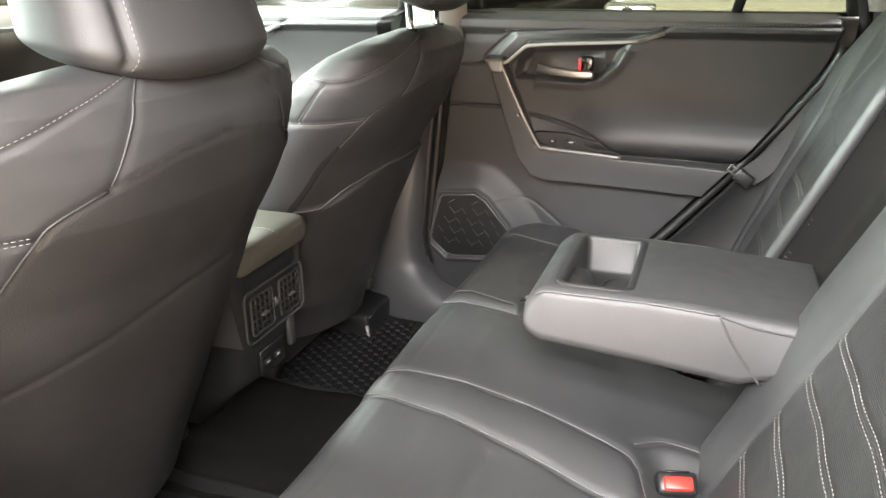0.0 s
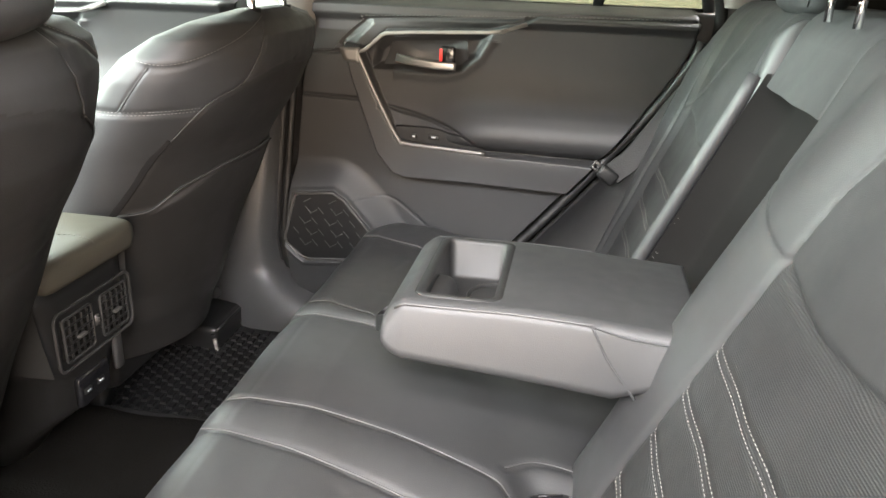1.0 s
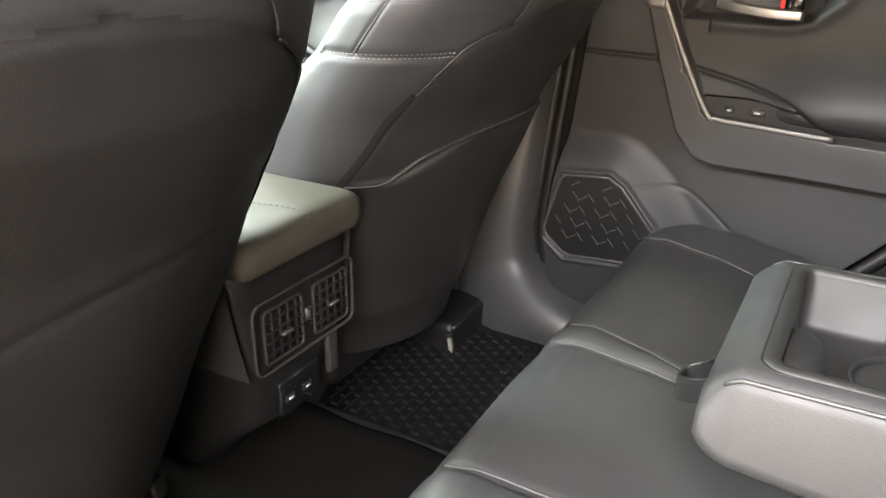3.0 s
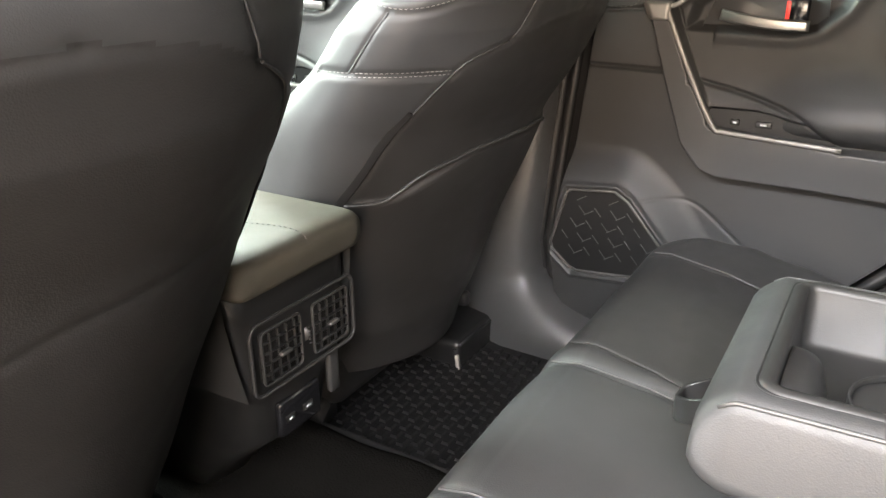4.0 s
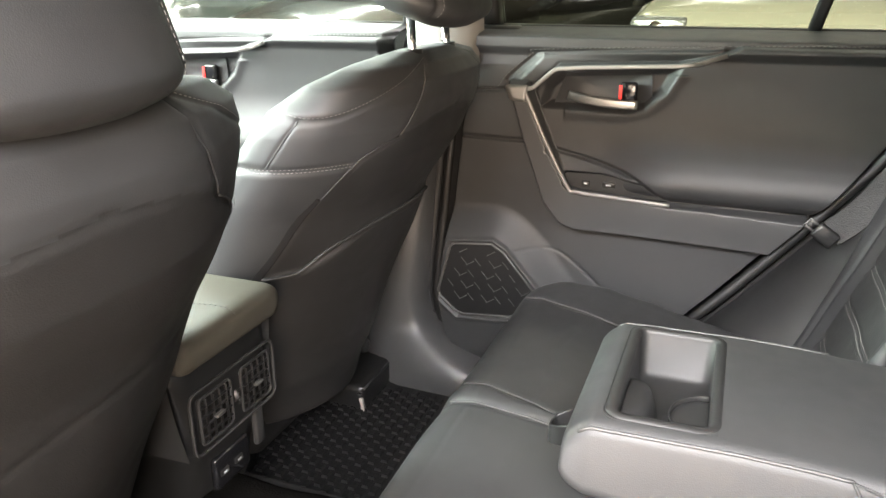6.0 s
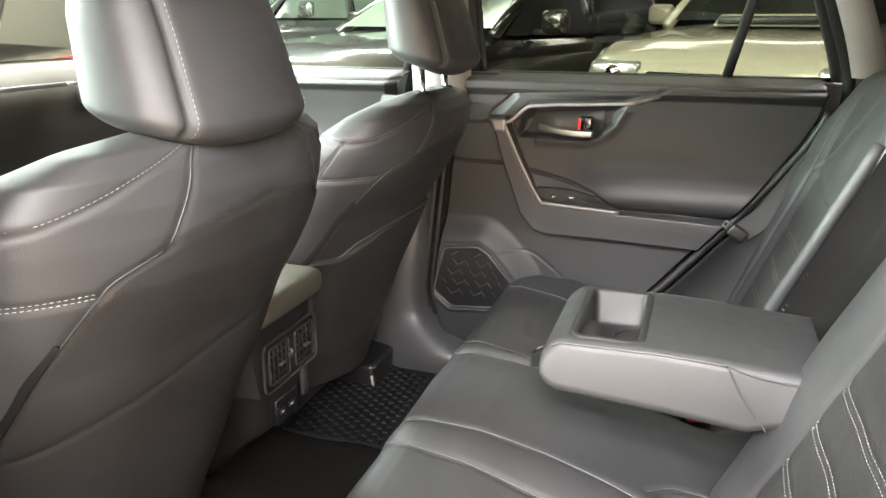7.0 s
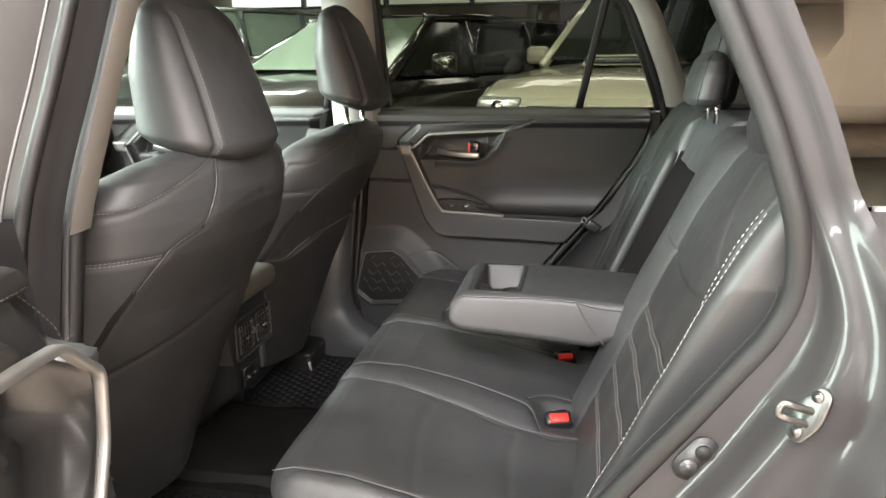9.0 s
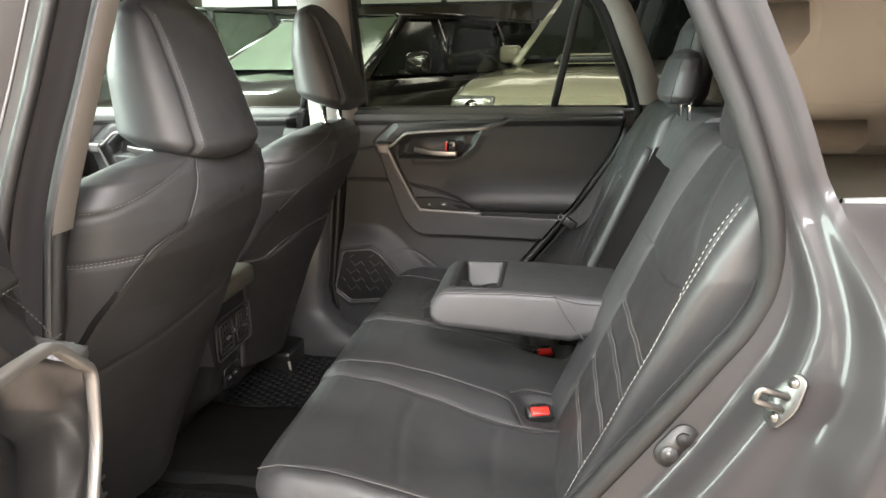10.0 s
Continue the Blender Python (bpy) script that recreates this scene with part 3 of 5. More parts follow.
def seat_point(th, z, lift=0.0):
    """Point of a backrest by the angle round it (0 at the rear middle) and the height."""
    xr, w, a, f = seat_row(z)
    th = np.asarray(th, float)
    c, s = np.cos(th), np.sin(th)
    er, ef = 2 / NREAR, 2 / NFRONT
    x = np.where(c >= 0, a * np.abs(c) ** er, -f * np.abs(c) ** ef)
    y = w * np.sign(s) * np.where(c >= 0, np.abs(s) ** er, np.abs(s) ** ef)
    return np.stack(np.broadcast_arrays(xr - a + x + lift * c, y + lift * s, z), -1)


# seam between bolster and rear shell: over the arch, down the rear and round to the flank, as (angle, z)
EDGE = [(0.0, 1.012), (0.32, 1.002), (0.556, 0.985), (0.74, 0.966), (0.81, 0.950), (0.90, 0.905), (0.99, 0.850), (1.08, 0.80), (1.20, 0.755), (1.37, 0.695), (1.54, 0.62), (1.7, 0.50)]
CAP = [(1.85, 1.034), (1.6, 1.026), (1.35, 1.021), (1.12, 1.025), (0.90, 1.040), (0.72, 1.057), (0.58, 1.073), (0.50, 1.083)]
UPRIGHT = [(0.465, 1.079), (0.455, 1.05), (0.49, 1.02), (0.545, 0.988)]
SIDE_UPRIGHT = [(1.44, 1.022), (1.46, 0.99), (1.48, 0.956)]


def upright(z):
    """How much further forward the passenger's backrest stands, by height."""
    return lerp(z, [0.45, 0.60, 0.88, 0.95, 1.0, 1.06], [-0.030, -0.040, -0.042, -0.032, -0.018, -0.004])


def front_seat(at, raise_rest, label, pocket):
    th = thing("front_seat", at, label, "car seat", "front seats")
    def seat_at(q, z, lift=0.0):
        p = seat_point(q, z, lift)
        if pocket:
            p[..., 0] += upright(z)
        return p

    zs = np.concatenate([np.linspace(0.46, 1.04, 160), 1.04 + 0.055 * np.sin(np.linspace(0.03, 1, 30) * math.pi / 2)])
    ang = np.linspace(-math.pi, math.pi, 261)[:-1]
    cs, sn = np.cos(ang), np.sin(ang)
    Z, A = np.repeat(zs[:, None], len(ang), 1), np.repeat(ang[None], len(zs), 0)
    # seams pressed into the hide
    d = np.zeros_like(Z)
    for s in (-1, 1):
        T = A * s * 0.24
        flat = lambda c: [(q * 0.24, z) for q, z in spline(c, 50)]
        d += groove(line_dist(T, Z, flat(EDGE[2:])), 0.0035, 0.0026) + groove(line_dist(T, Z, flat(EDGE[:3])), 0.004, 0.0019)
        d += groove(line_dist(T, Z, flat(CAP)), 0.0040, 0.0028)
        d += groove(line_dist(T, Z, flat(UPRIGHT)), 0.004, 0.0026)
        d += groove(line_dist(T, Z, flat(SIDE_UPRIGHT)), 0.004, 0.0026)
        d += groove(line_dist(T, Z, flat([(0.80, 0.951), (1.2, 0.953), (1.8, 0.955)])), 0.005, 0.0035)
    # the map pocket swells the lower shell
    edge_t = np.interp(zs, [0.5, 0.62, 0.695, 0.755, 0.80, 0.85, 0.905, 0.95, 0.966, 0.985, 1.002, 1.012], [1.70, 1.54, 1.37, 1.20, 1.08, 0.99, 0.90, 0.81, 0.74, 0.556, 0.32, 0.0])[:, None]
    if pocket:
        d += 0.006 * sm((edge_t - np.abs(A)) * 0.24 / 0.02) * sm((0.845 - 0.055 * sm((-0.3 - A) / 0.6) - Z) / 0.015) * sm((Z - 0.5) / 0.05)
    else:
        d += groove(line_dist(A * 0.24, Z, [(q * 0.24, z) for q, z in spline([(-1.16, 0.762), (-0.95, 0.766), (-0.5, 0.800), (0.0, 0.832), (0.6, 0.835)], 40)]), 0.005, 0.0016)
    d += 0.0022 * np.sin(A * 5 + Z * 17 + at[1] * 9) * np.sin(Z * 23 - A * 3)
    P = np.stack([seat_at(ang, z) for z in zs])
    P[..., 0] += np.sign(cs) * np.abs(cs) ** 0.8 * d
    P[..., 1] += np.sign(sn) * np.abs(sn) ** 0.8 * d
    mids = (np.abs(A) < edge_t)[:-1].astype(int)
    part("backrest", sheet(P, around=True, caps=True, mids=mids), [LEATHER, SHELL], th, "black leather backrest with a vinyl rear shell")
    # piping and stitching
    for s in (-1, 1):
        pts = np.array([seat_at(s * q, z, -0.0012) for q, z in spline(EDGE[2:10], 80)])
        part("piping", tube(pts, 0.0014, 6), SHELL, th)
        pts = np.array([seat_at(s * q, z + 0.005, 0.0008) for q, z in spline(CAP, 50)])
        part("stitching", stitches(pts, 0.0038, 0.0020, 0.00030), THREAD, th)
        for dz in (-0.0022, 0.0022):
            pts = np.array([seat_at(s * q, 0.954 + dz, 0.0008) for q in np.linspace(0.83, 2.0, 60)])
            part("stitching", stitches(pts, 0.0038, 0.0020, 0.00030), THREAD, th)
        st = spline([(0.935, 0.906), (0.99, 0.868), (1.06, 0.825), (1.14, 0.787), (1.24, 0.75), (1.40, 0.697), (1.58, 0.625)], 40)
        pts = np.array([seat_at(s * q, z, 0.0006 - 0.004 * (1 - sm(k / 8) * sm((39 - k) / 8))) for k, (q, z) in enumerate(st)])
        ups = np.array([(math.cos(q), s * math.sin(q), 0.0) for q, z in st])
        part("edge_fold", sweep(pts, rrect(0.011, 0.0032, 0.0014), ups), FELT, th, "dark fold of hide along the shell's edge")
        for line in (UPRIGHT, SIDE_UPRIGHT):
            pts = np.array([seat_at(s * q, z, -0.0012) for q, z in spline(line, 24)])
            part("piping", tube(pts, 0.0012, 6), LEATHER, th)
    # the pocket's soft upper edge
    pk = spline([(-1.12, 0.78), (-0.89, 0.782), (-0.79, 0.796), (-0.69, 0.814), (-0.52, 0.828), (-0.33, 0.838), (0.0, 0.842), (0.4, 0.838), (0.9, 0.80)], 50)
    pts = np.array([seat_at(y, z, 0.005) for y, z in pk])
    if pocket:
        part("map_pocket", sweep(pts, rrect(0.005, 0.006, 0.0024), (1, 0, 0)), SHELL, th, "slack map pocket edge")
    # headrest
    ang = np.linspace(0, 2 * math.pi, 161)[:-1]
    cs, sn = np.cos(ang), np.sin(ang)
    hz = np.linspace(1.078, 1.311, 90)
    f = (hz - 1.078) / 0.233
    hs = [0, 0.05, 0.12, 0.5, 0.8, 0.91, 0.97, 1.0]
    hw = lerp(f, hs, [0.085, 0.122, 0.136, 0.131, 0.120, 0.111, 0.094, 0.062])
    hx = lerp(f, hs, [-0.036, -0.012, -0.005, -0.035, -0.064, -0.076, -0.088, -0.100])
    ha = lerp(f, hs, [0.03, 0.054, 0.064, 0.055, 0.039, 0.030, 0.020, 0.008])
    ker = np.hanning(9)[1:-1] / np.hanning(9)[1:-1].sum()
    soft = lambda v: np.convolve(np.pad(v, 3, mode="reflect", reflect_type="odd"), ker, "valid")
    hw, hx, ha = soft(hw) * 1.05, soft(hx) + (0.040 if pocket else 0.030), np.maximum(soft(ha), 0.003) * (1.2 if pocket else 1.38)
    n2 = 2 / 2.5
    X = (hx - ha)[:, None] + ha[:, None] * (np.sign(cs) * np.abs(cs) ** n2)[None]
    Y = hw[:, None] * (np.sign(sn) * np.abs(sn) ** n2)[None]
    Z = np.repeat(hz[:, None], len(ang), 1)
    Z = Z + (np.sign(cs) * np.abs(cs) ** n2)[None] * -0.012
    yy = np.abs(Y)
    seam = np.interp(f, [0, 1], [0.113, 0.094])[:, None]
    dd = groove(np.abs(yy - seam), 0.005, 0.006) * sm(cs * 3)[None]
    X = X + dd
    hr = part("headrest", sheet(np.stack([X, Y, Z + raise_rest], -1), around=True, caps=True), LEATHER, th, "black leather headrest with pale stitching")
    for s in (-1, 1):
        pts = []
        for q in np.linspace(0.06, 0.93, 40):
            y = s * (np.interp(q, [0, 1], [0.113, 0.094]) - 0.005)
            w1, x1, a1 = np.interp(q, f, hw), np.interp(q, f, hx), np.interp(q, f, ha)
            r = max(0.0, 1 - (abs(y) / w1) ** 2.5) ** (1 / 2.5)
            pts.append((x1 - a1 + a1 * r + 0.0008, y, 1.078 + 0.233 * q - 0.012 * r + raise_rest))
        part("stitching", stitches(pts, 0.0038, 0.0020, 0.00030), THREAD, hr)
        part("post", tube([(-0.045, s * 0.068, 1.04), (-0.05, s * 0.068, 1.09 + raise_rest)], 0.0065, 12), CHROME, hr, "chrome headrest post")
        part("post_sleeve", tube([(-0.045, s * 0.068, 1.082), (-0.0455, s * 0.068, 1.097)], 0.013, 12), BLACK, th)
    # cushion, base and rails
    prof = rrect(0.50, 0.17, 0.055, 6)
    part("cushion", sweep(spline([(-0.80, 0, 0.60), (-0.74, 0, 0.625), (-0.55, 0, 0.605), (-0.40, 0, 0.585), (-0.34, 0, 0.58)], 20), prof, (0, 0, 1)), LEATHER_SOFT, th)
    part("base", box((0.40, 0.38, 0.13), (-0.50, 0, 0.47), 0.02), BLACK, th)
    for s in (-1, 1):
        part("seat_rail", sweep([(-0.75, s * 0.19, 0.40), (-0.32, s * 0.19, 0.40)], rrect(0.045, 0.04, 0.006), (0, 0, 1)), BLACK, th)
    part("latch", box((0.05, 0.025, 0.03), (-0.30, 0.19, 0.45), 0.008), BLACK, th)
    return th


front_seat((0, -0.365, 0.030), 0.002, "black leather driver's seat, its headrest pushed down", False)
front_seat((0, 0.365, 0.0), 0.059, "black leather passenger seat with raised headrest on chrome posts", True)

# ---------- rear seat ----------
def plane_x(z):
    """Front of the rear backrest, leaning back."""
    return 0.60 + 0.43 * (z - 0.706)


def cushion_top(x, y):
    """Height of the rear cushion."""
    z = lerp(x, [0.06, 0.12, 0.20, 0.30, 0.43, 0.55, 0.66], [0.643, 0.655, 0.650, 0.632, 0.602, 0.575, 0.56])
    ay = np.abs(y)
    z = z + 0.010 * np.exp(-(y / 0.13) ** 2) * sm((x - 0.05) / 0.1)
    z = z - 0.020 * sm((x - 0.2) / 0.15) * np.exp(-((ay - 0.37) / 0.11) ** 2)
    z = z - 0.06 * sm((ay - 0.56) / 0.06) ** 2
    return z


# seams of the cushion as (x, y): near side, then far side
SEAMS_NEAR = [[(0.075, -0.152), (0.12, -0.151), (0.23, -0.147), (0.34, -0.153), (0.43, -0.169), (0.455, -0.19)],
              [(0.078, -0.215), (0.11, -0.220), (0.22, -0.232), (0.33, -0.244), (0.42, -0.259), (0.49, -0.256)],
              [(0.088, -0.560), (0.15, -0.555), (0.25, -0.558), (0.40, -0.565), (0.58, -0.57)],
              [(0.445, -0.145), (0.48, -0.118), (0.53, -0.112), (0.56, -0.12)], [(0.455, -0.19), (0.47, -0.235), (0.485, -0.256), (0.56, -0.24)]]
SEAMS_FAR = [[(0.078, 0.100), (0.12, 0.092), (0.23, 0.086), (0.34, 0.09), (0.50, 0.10)],
             [(0.078, 0.152), (0.12, 0.147), (0.19, 0.128), (0.24, 0.116), (0.34, 0.12), (0.50, 0.13)],
             [(0.090, 0.480), (0.11, 0.474), (0.19, 0.455), (0.26, 0.447), (0.40, 0.45), (0.58, 0.46)]]
CREASES = [[(0.275, -0.27), (0.268, -0.32), (0.275, -0.40), (0.288, -0.47), (0.30, -0.54)], [(0.43, -0.28), (0.425, -0.34), (0.432, -0.42), (0.44, -0.50)], [(0.20, 0.22), (0.185, 0.30), (0.20, 0.38)]]


def rear_cushion(th):
    ys = np.linspace(-0.615, 0.615, 260)
    # over the top from the back, round the front edge and down
    path = [(x, 0.0) for x in np.linspace(0.66, 0.115, 120)]
    fr = [(0.115 - 0.05 * math.sin(a), -0.05 * (1 - math.cos(a)) * 1.1) for a in np.linspace(0.04, 1.5, 22)] + [(0.066 + 0.03 * f, -0.055 - 0.17 * f) for f in np.linspace(0.05, 1, 24)]
    P, M = [], []
    for x, dz in path + fr:
        row = []
        corner = 0.05 * sm((np.abs(ys) - 0.50) / 0.11) ** 1.5
        xx = x + corner * sm((0.35 - x) / 0.25)
        z = cushion_top(np.full_like(ys, max(x, 0.115)), ys) + dz
        ay = np.abs(ys)
        g = np.zeros_like(ys)
        if dz > -0.06:
            for c in SEAMS_NEAR + SEAMS_FAR:
                g += groove(line_dist(np.full_like(ys, x), ys, spline(c, 40)), 0.0045, 0.0045)
            for c in CREASES:
                g += groove(line_dist(np.full_like(ys, x), ys, spline(c, 24)), 0.009, 0.0022)
        n0, n1, f0, f1 = (np.interp(x, [q[0] for q in c], [q[1] for q in c]) for c in (SEAMS_NEAR[0], SEAMS_NEAR[1], SEAMS_FAR[0], SEAMS_FAR[1]))
        for lo, hi in ((n1, n0), (f0, f1)):
            z = z + 0.006 * np.clip(1 - ((ys - (lo + hi) / 2) / ((hi - lo) / 2)) ** 2, 0, 1)
        # hollows round the buckles
        for bx, by, deep in ((0.508, -0.185, 0.022), (0.51, 0.150, 0.034)):
            z = z - deep * np.exp(-((x - bx) / 0.045) ** 4 - ((ys - by) / 0.05) ** 4)
        z = z + g + 0.0018 * np.sin(ys * 29 + x * 23) * np.sin(x * 37 - ys * 11)
        P.append(np.stack([xx, ys, z], -1))
        ym = (ys[1:] + ys[:-1]) / 2
        M.append((((ym > n1) & (ym < n0)) | ((ym > f0) & (ym < f1)) | (ym < -0.558) | (ym > 0.455)).astype(int))
    part("cushion", sheet(P, mids=np.array(M)[:-1]), [LEATHER_SOFT, LEATHER], th, "black leather bench cushion with stitched channels")
    for seam in SEAMS_NEAR + SEAMS_FAR:
        pts = np.array([(x, y, cushion_top(x, y) + 0.0015) for x, y in spline(seam, 60) if x > 0.085])
        part("piping", tube(pts, 0.0011, 6), LIT_PIPING, th)
    return th


def s_outer(z):
    """Seam of the outer bolster."""
    return np.interp(z, [0.6, 0.72, 0.83, 0.95, 1.04, 1.10], [0.528, 0.545, 0.560, 0.573, 0.590, 0.606])


def s_inner(z):
    """Seam of the inner bolster."""
    return np.interp(z, [0.55, 0.72, 0.83, 0.93, 1.0, 1.12], [0.175, 0.187, 0.20, 0.215, 0.235, 0.30])


def rim_y(z):
    """Outer edge of the backrest."""
    return np.interp(z, [0.55, 0.70, 0.79, 0.90, 1.0, 1.13], [0.55, 0.575, 0.598, 0.630, 0.662, 0.662])


def insert_top(ao):
    return 0.932 - 0.02 * np.sin(np.clip((ao - 0.2) / 0.3, 0, 1) * math.pi)


def back_swell(Y, Z, outer):
    """How far the hide stands forward of the backrest's plane, with its seams."""
    Y, Z = np.asarray(Y, float), np.asarray(Z, float)
    ao, o = np.abs(Y), np.zeros(np.broadcast(Y, Z).shape)
    if outer:
        so, si = s_outer(Z), s_inner(Z)
        o = o + 0.038 * np.sin(np.clip((ao - so + 0.03) / 0.13, 0, 1) * math.pi * 0.62) * np.clip((1.13 - Z) / 0.10, 0, 1) ** 0.5
        o = o + groove(np.abs(ao - so), 0.004, 0.005) * (Z < 1.09)
        o = o + 0.026 * np.sin(np.clip((si - ao) / 0.13, 0, 1) * math.pi * 0.8)
        o = o + groove(np.abs(ao - si), 0.005, 0.005)
        ins = (ao > si) & (ao < so - 0.03)
        for zl in (0.645, 0.710, 0.770, 0.826):
            o = o + groove(np.abs(Z - zl), 0.006, 0.004) * ins
        top = insert_top(ao)
        o = o + groove(np.abs(Z - top), 0.006, 0.005) * ins
        o = o + groove(np.abs(Z - np.interp(ao, [0.08, 0.215], [0.985, 0.925])), 0.004, 0.004) * (ao < si)
        o = o + groove(line_dist(ao, Z, [(0.44, 1.125), (0.44, 1.10), (0.455, 1.05), (0.50, 0.985), (0.565, 0.945)]), 0.005, 0.004)
        o = o + 0.010 * np.sin(np.clip((Z - top) / 0.2, 0, 1) * math.pi) * (ao > si) * (ao < so)
    return o + 0.0016 * np.sin(Y * 37 + Z * 21) * np.sin(Z * 29 - Y * 15)


def back_panel(inner, zt, outer, name, th, label, zb=0.535, other=None):
    """One piece of the backrest from the slot's edge to the rim on the side outer (-1, 1), or between inner and other."""
    n, m = 170, 150 if outer else 70
    us, vs = np.linspace(-0.06, 1.06, m), np.linspace(-0.02, 1.05, n)
    U, V = np.meshgrid(us, vs)
    Uc, Vc = np.clip(U, 0, 1), np.clip(V, 0, 1)
    Z = zb + (zt - zb) * Vc
    far_y = outer * rim_y(Z) if outer else other + 0 * Z
    Y = inner + (far_y - inner) * Uc
    e = np.minimum(np.minimum(Uc, 1 - Uc) * np.abs(far_y - inner), (1 - Vc) * (zt - zb))
    o = -0.028 * (1 - np.sqrt(np.clip(1 - (1 - np.clip(e / 0.028, 0, 1)) ** 2, 0, 1))) + back_swell(Y, Z, outer)
    ao = np.abs(Y)
    mids = ((ao > s_inner(Z)) & (ao < s_outer(Z) - 0.03) & (Z < insert_top(ao))).astype(int) if outer else np.zeros_like(Z, int)
    X = plane_x(Z) - o * 0.92
    Z2 = Z - o * 0.35
    X = X + 0.10 * np.clip(np.maximum(-U, U - 1), 0, 1) / 0.06 + 0.11 * np.clip(V - 1, 0, 1) / 0.05
    ob = part(name, sheet(np.stack([X, Y, Z2], -1), mids=mids[:-1, :-1]), [LEATHER, PERF], th, label)
    if outer:
        def on(y, z, lift=0.0026):
            q = float(back_swell(y, z, outer)) + lift
            return (plane_x(z) - q * 0.92, y, z - q * 0.35)
        for zl in (0.645, 0.710, 0.770, 0.826):
            for dz in (-0.004, 0.004):
                yy = np.linspace(s_inner(zl) + 0.004, s_outer(zl) - 0.036, 60)
                part("stitching", stitches([on(outer * y, zl + dz) for y in yy], 0.0046, 0.0020, 0.0004), THREAD, ob)
        for dy in (-0.0065, 0.0050) if outer < 0 else ():
            pts = [on(outer * (s_outer(z) + dy), z, 0.0034) for z in np.linspace(0.60, 1.085, 120)]
            part("stitching", stitches(pts, 0.0060, 0.0032, 0.0007), THREAD, ob)
    return ob


rear_seat = thing("rear_seat", (0, 0, 0), "black leather rear bench with perforated inserts and pale stitching", "car seat")
rear_cushion(rear_seat)
back_panel(-0.075, 1.125, -1, "backrest", rear_seat, "black leather backrest section with perforated insert")
back_panel(0.205, 1.125, 1, "backrest", rear_seat, "black leather backrest section with perforated insert")
back_panel(-0.082, 1.128, 0, "center_backrest", rear_seat, "", 1.035, 0.212)
# the felt-lined slot out of which the armrest folds
rows = []
for z in np.linspace(0.56, 1.05, 30):
    x = plane_x(z)
    rows.append([(x - 0.004, -0.076, z), (x + 0.05, -0.070, z), (x + 0.062, -0.055, z), (x + 0.064, 0.06, z), (x + 0.062, 0.185, z), (x + 0.05, 0.20, z), (x - 0.004, 0.206, z)])
part("armrest_slot", sheet(rows), FELT, rear_seat, "dark felt lining of the armrest slot")
part("slot_edge", tube([(plane_x(z) - 0.012, 0.222 + 0.010 * (1.04 - z), z) for z in np.linspace(0.58, 1.045, 20)], 0.012, 10), LEATHER, rear_seat)


def rear_headrest(x, y, low, tall, half, deep):
    """A rear headrest by its middle, its lower edge, height, half width and half depth."""
    f = np.linspace(0, 1, 44)
    ang = np.linspace(0, 2 * math.pi, 81)[:-1]
    cs, sn = np.cos(ang), np.sin(ang)
    w = half * lerp(f, [0, 0.05, 0.16, 0.6, 0.82, 0.93, 1], [0.62, 0.86, 0.98, 1.0, 0.93, 0.76, 0.25])
    a = deep * lerp(f, [0, 0.05, 0.16, 0.5, 0.82, 0.93, 1], [0.5, 0.82, 1.0, 0.98, 0.80, 0.55, 0.12])
    n2 = 2 / 2.6
    Z = low + tall * f[:, None] + 0 * cs[None]
    X = x + 0.16 * (Z - low) + a[:, None] * (np.sign(cs) * np.abs(cs) ** n2)[None]
    Y = y + w[:, None] * (np.sign(sn) * np.abs(sn) ** n2)[None]
    hr = part("headrest", sheet(np.stack([X, Y, Z], -1), around=True, caps=True), LEATHER, rear_seat, "black leather rear headrest")
    for s in (-1, 1):
        part("post", tube([(x + 0.022, y + s * 0.055, low - 0.03), (x + 0.022, y + s * 0.055, low + 0.02)], 0.005, 10), CHROME, hr)
        pts = []
        for q in np.linspace(0.06, 0.90, 30):
            z = low + tall * q
            pts.append((x + 0.16 * (z - low) - np.interp(q, f, a) * 0.66, y + s * np.interp(q, f, w) * 0.875, z))
        part("piping", tube(pts, 0.0012, 6), LIT_PIPING, hr)


rear_headrest(0.815, 0.345, 1.125, 0.22, 0.115, 0.046)
rear_headrest(0.755, 0.045, 1.157, 0.104, 0.105, 0.034)
rear_headrest(0.812, -0.345, 1.105, 0.235, 0.115, 0.044)


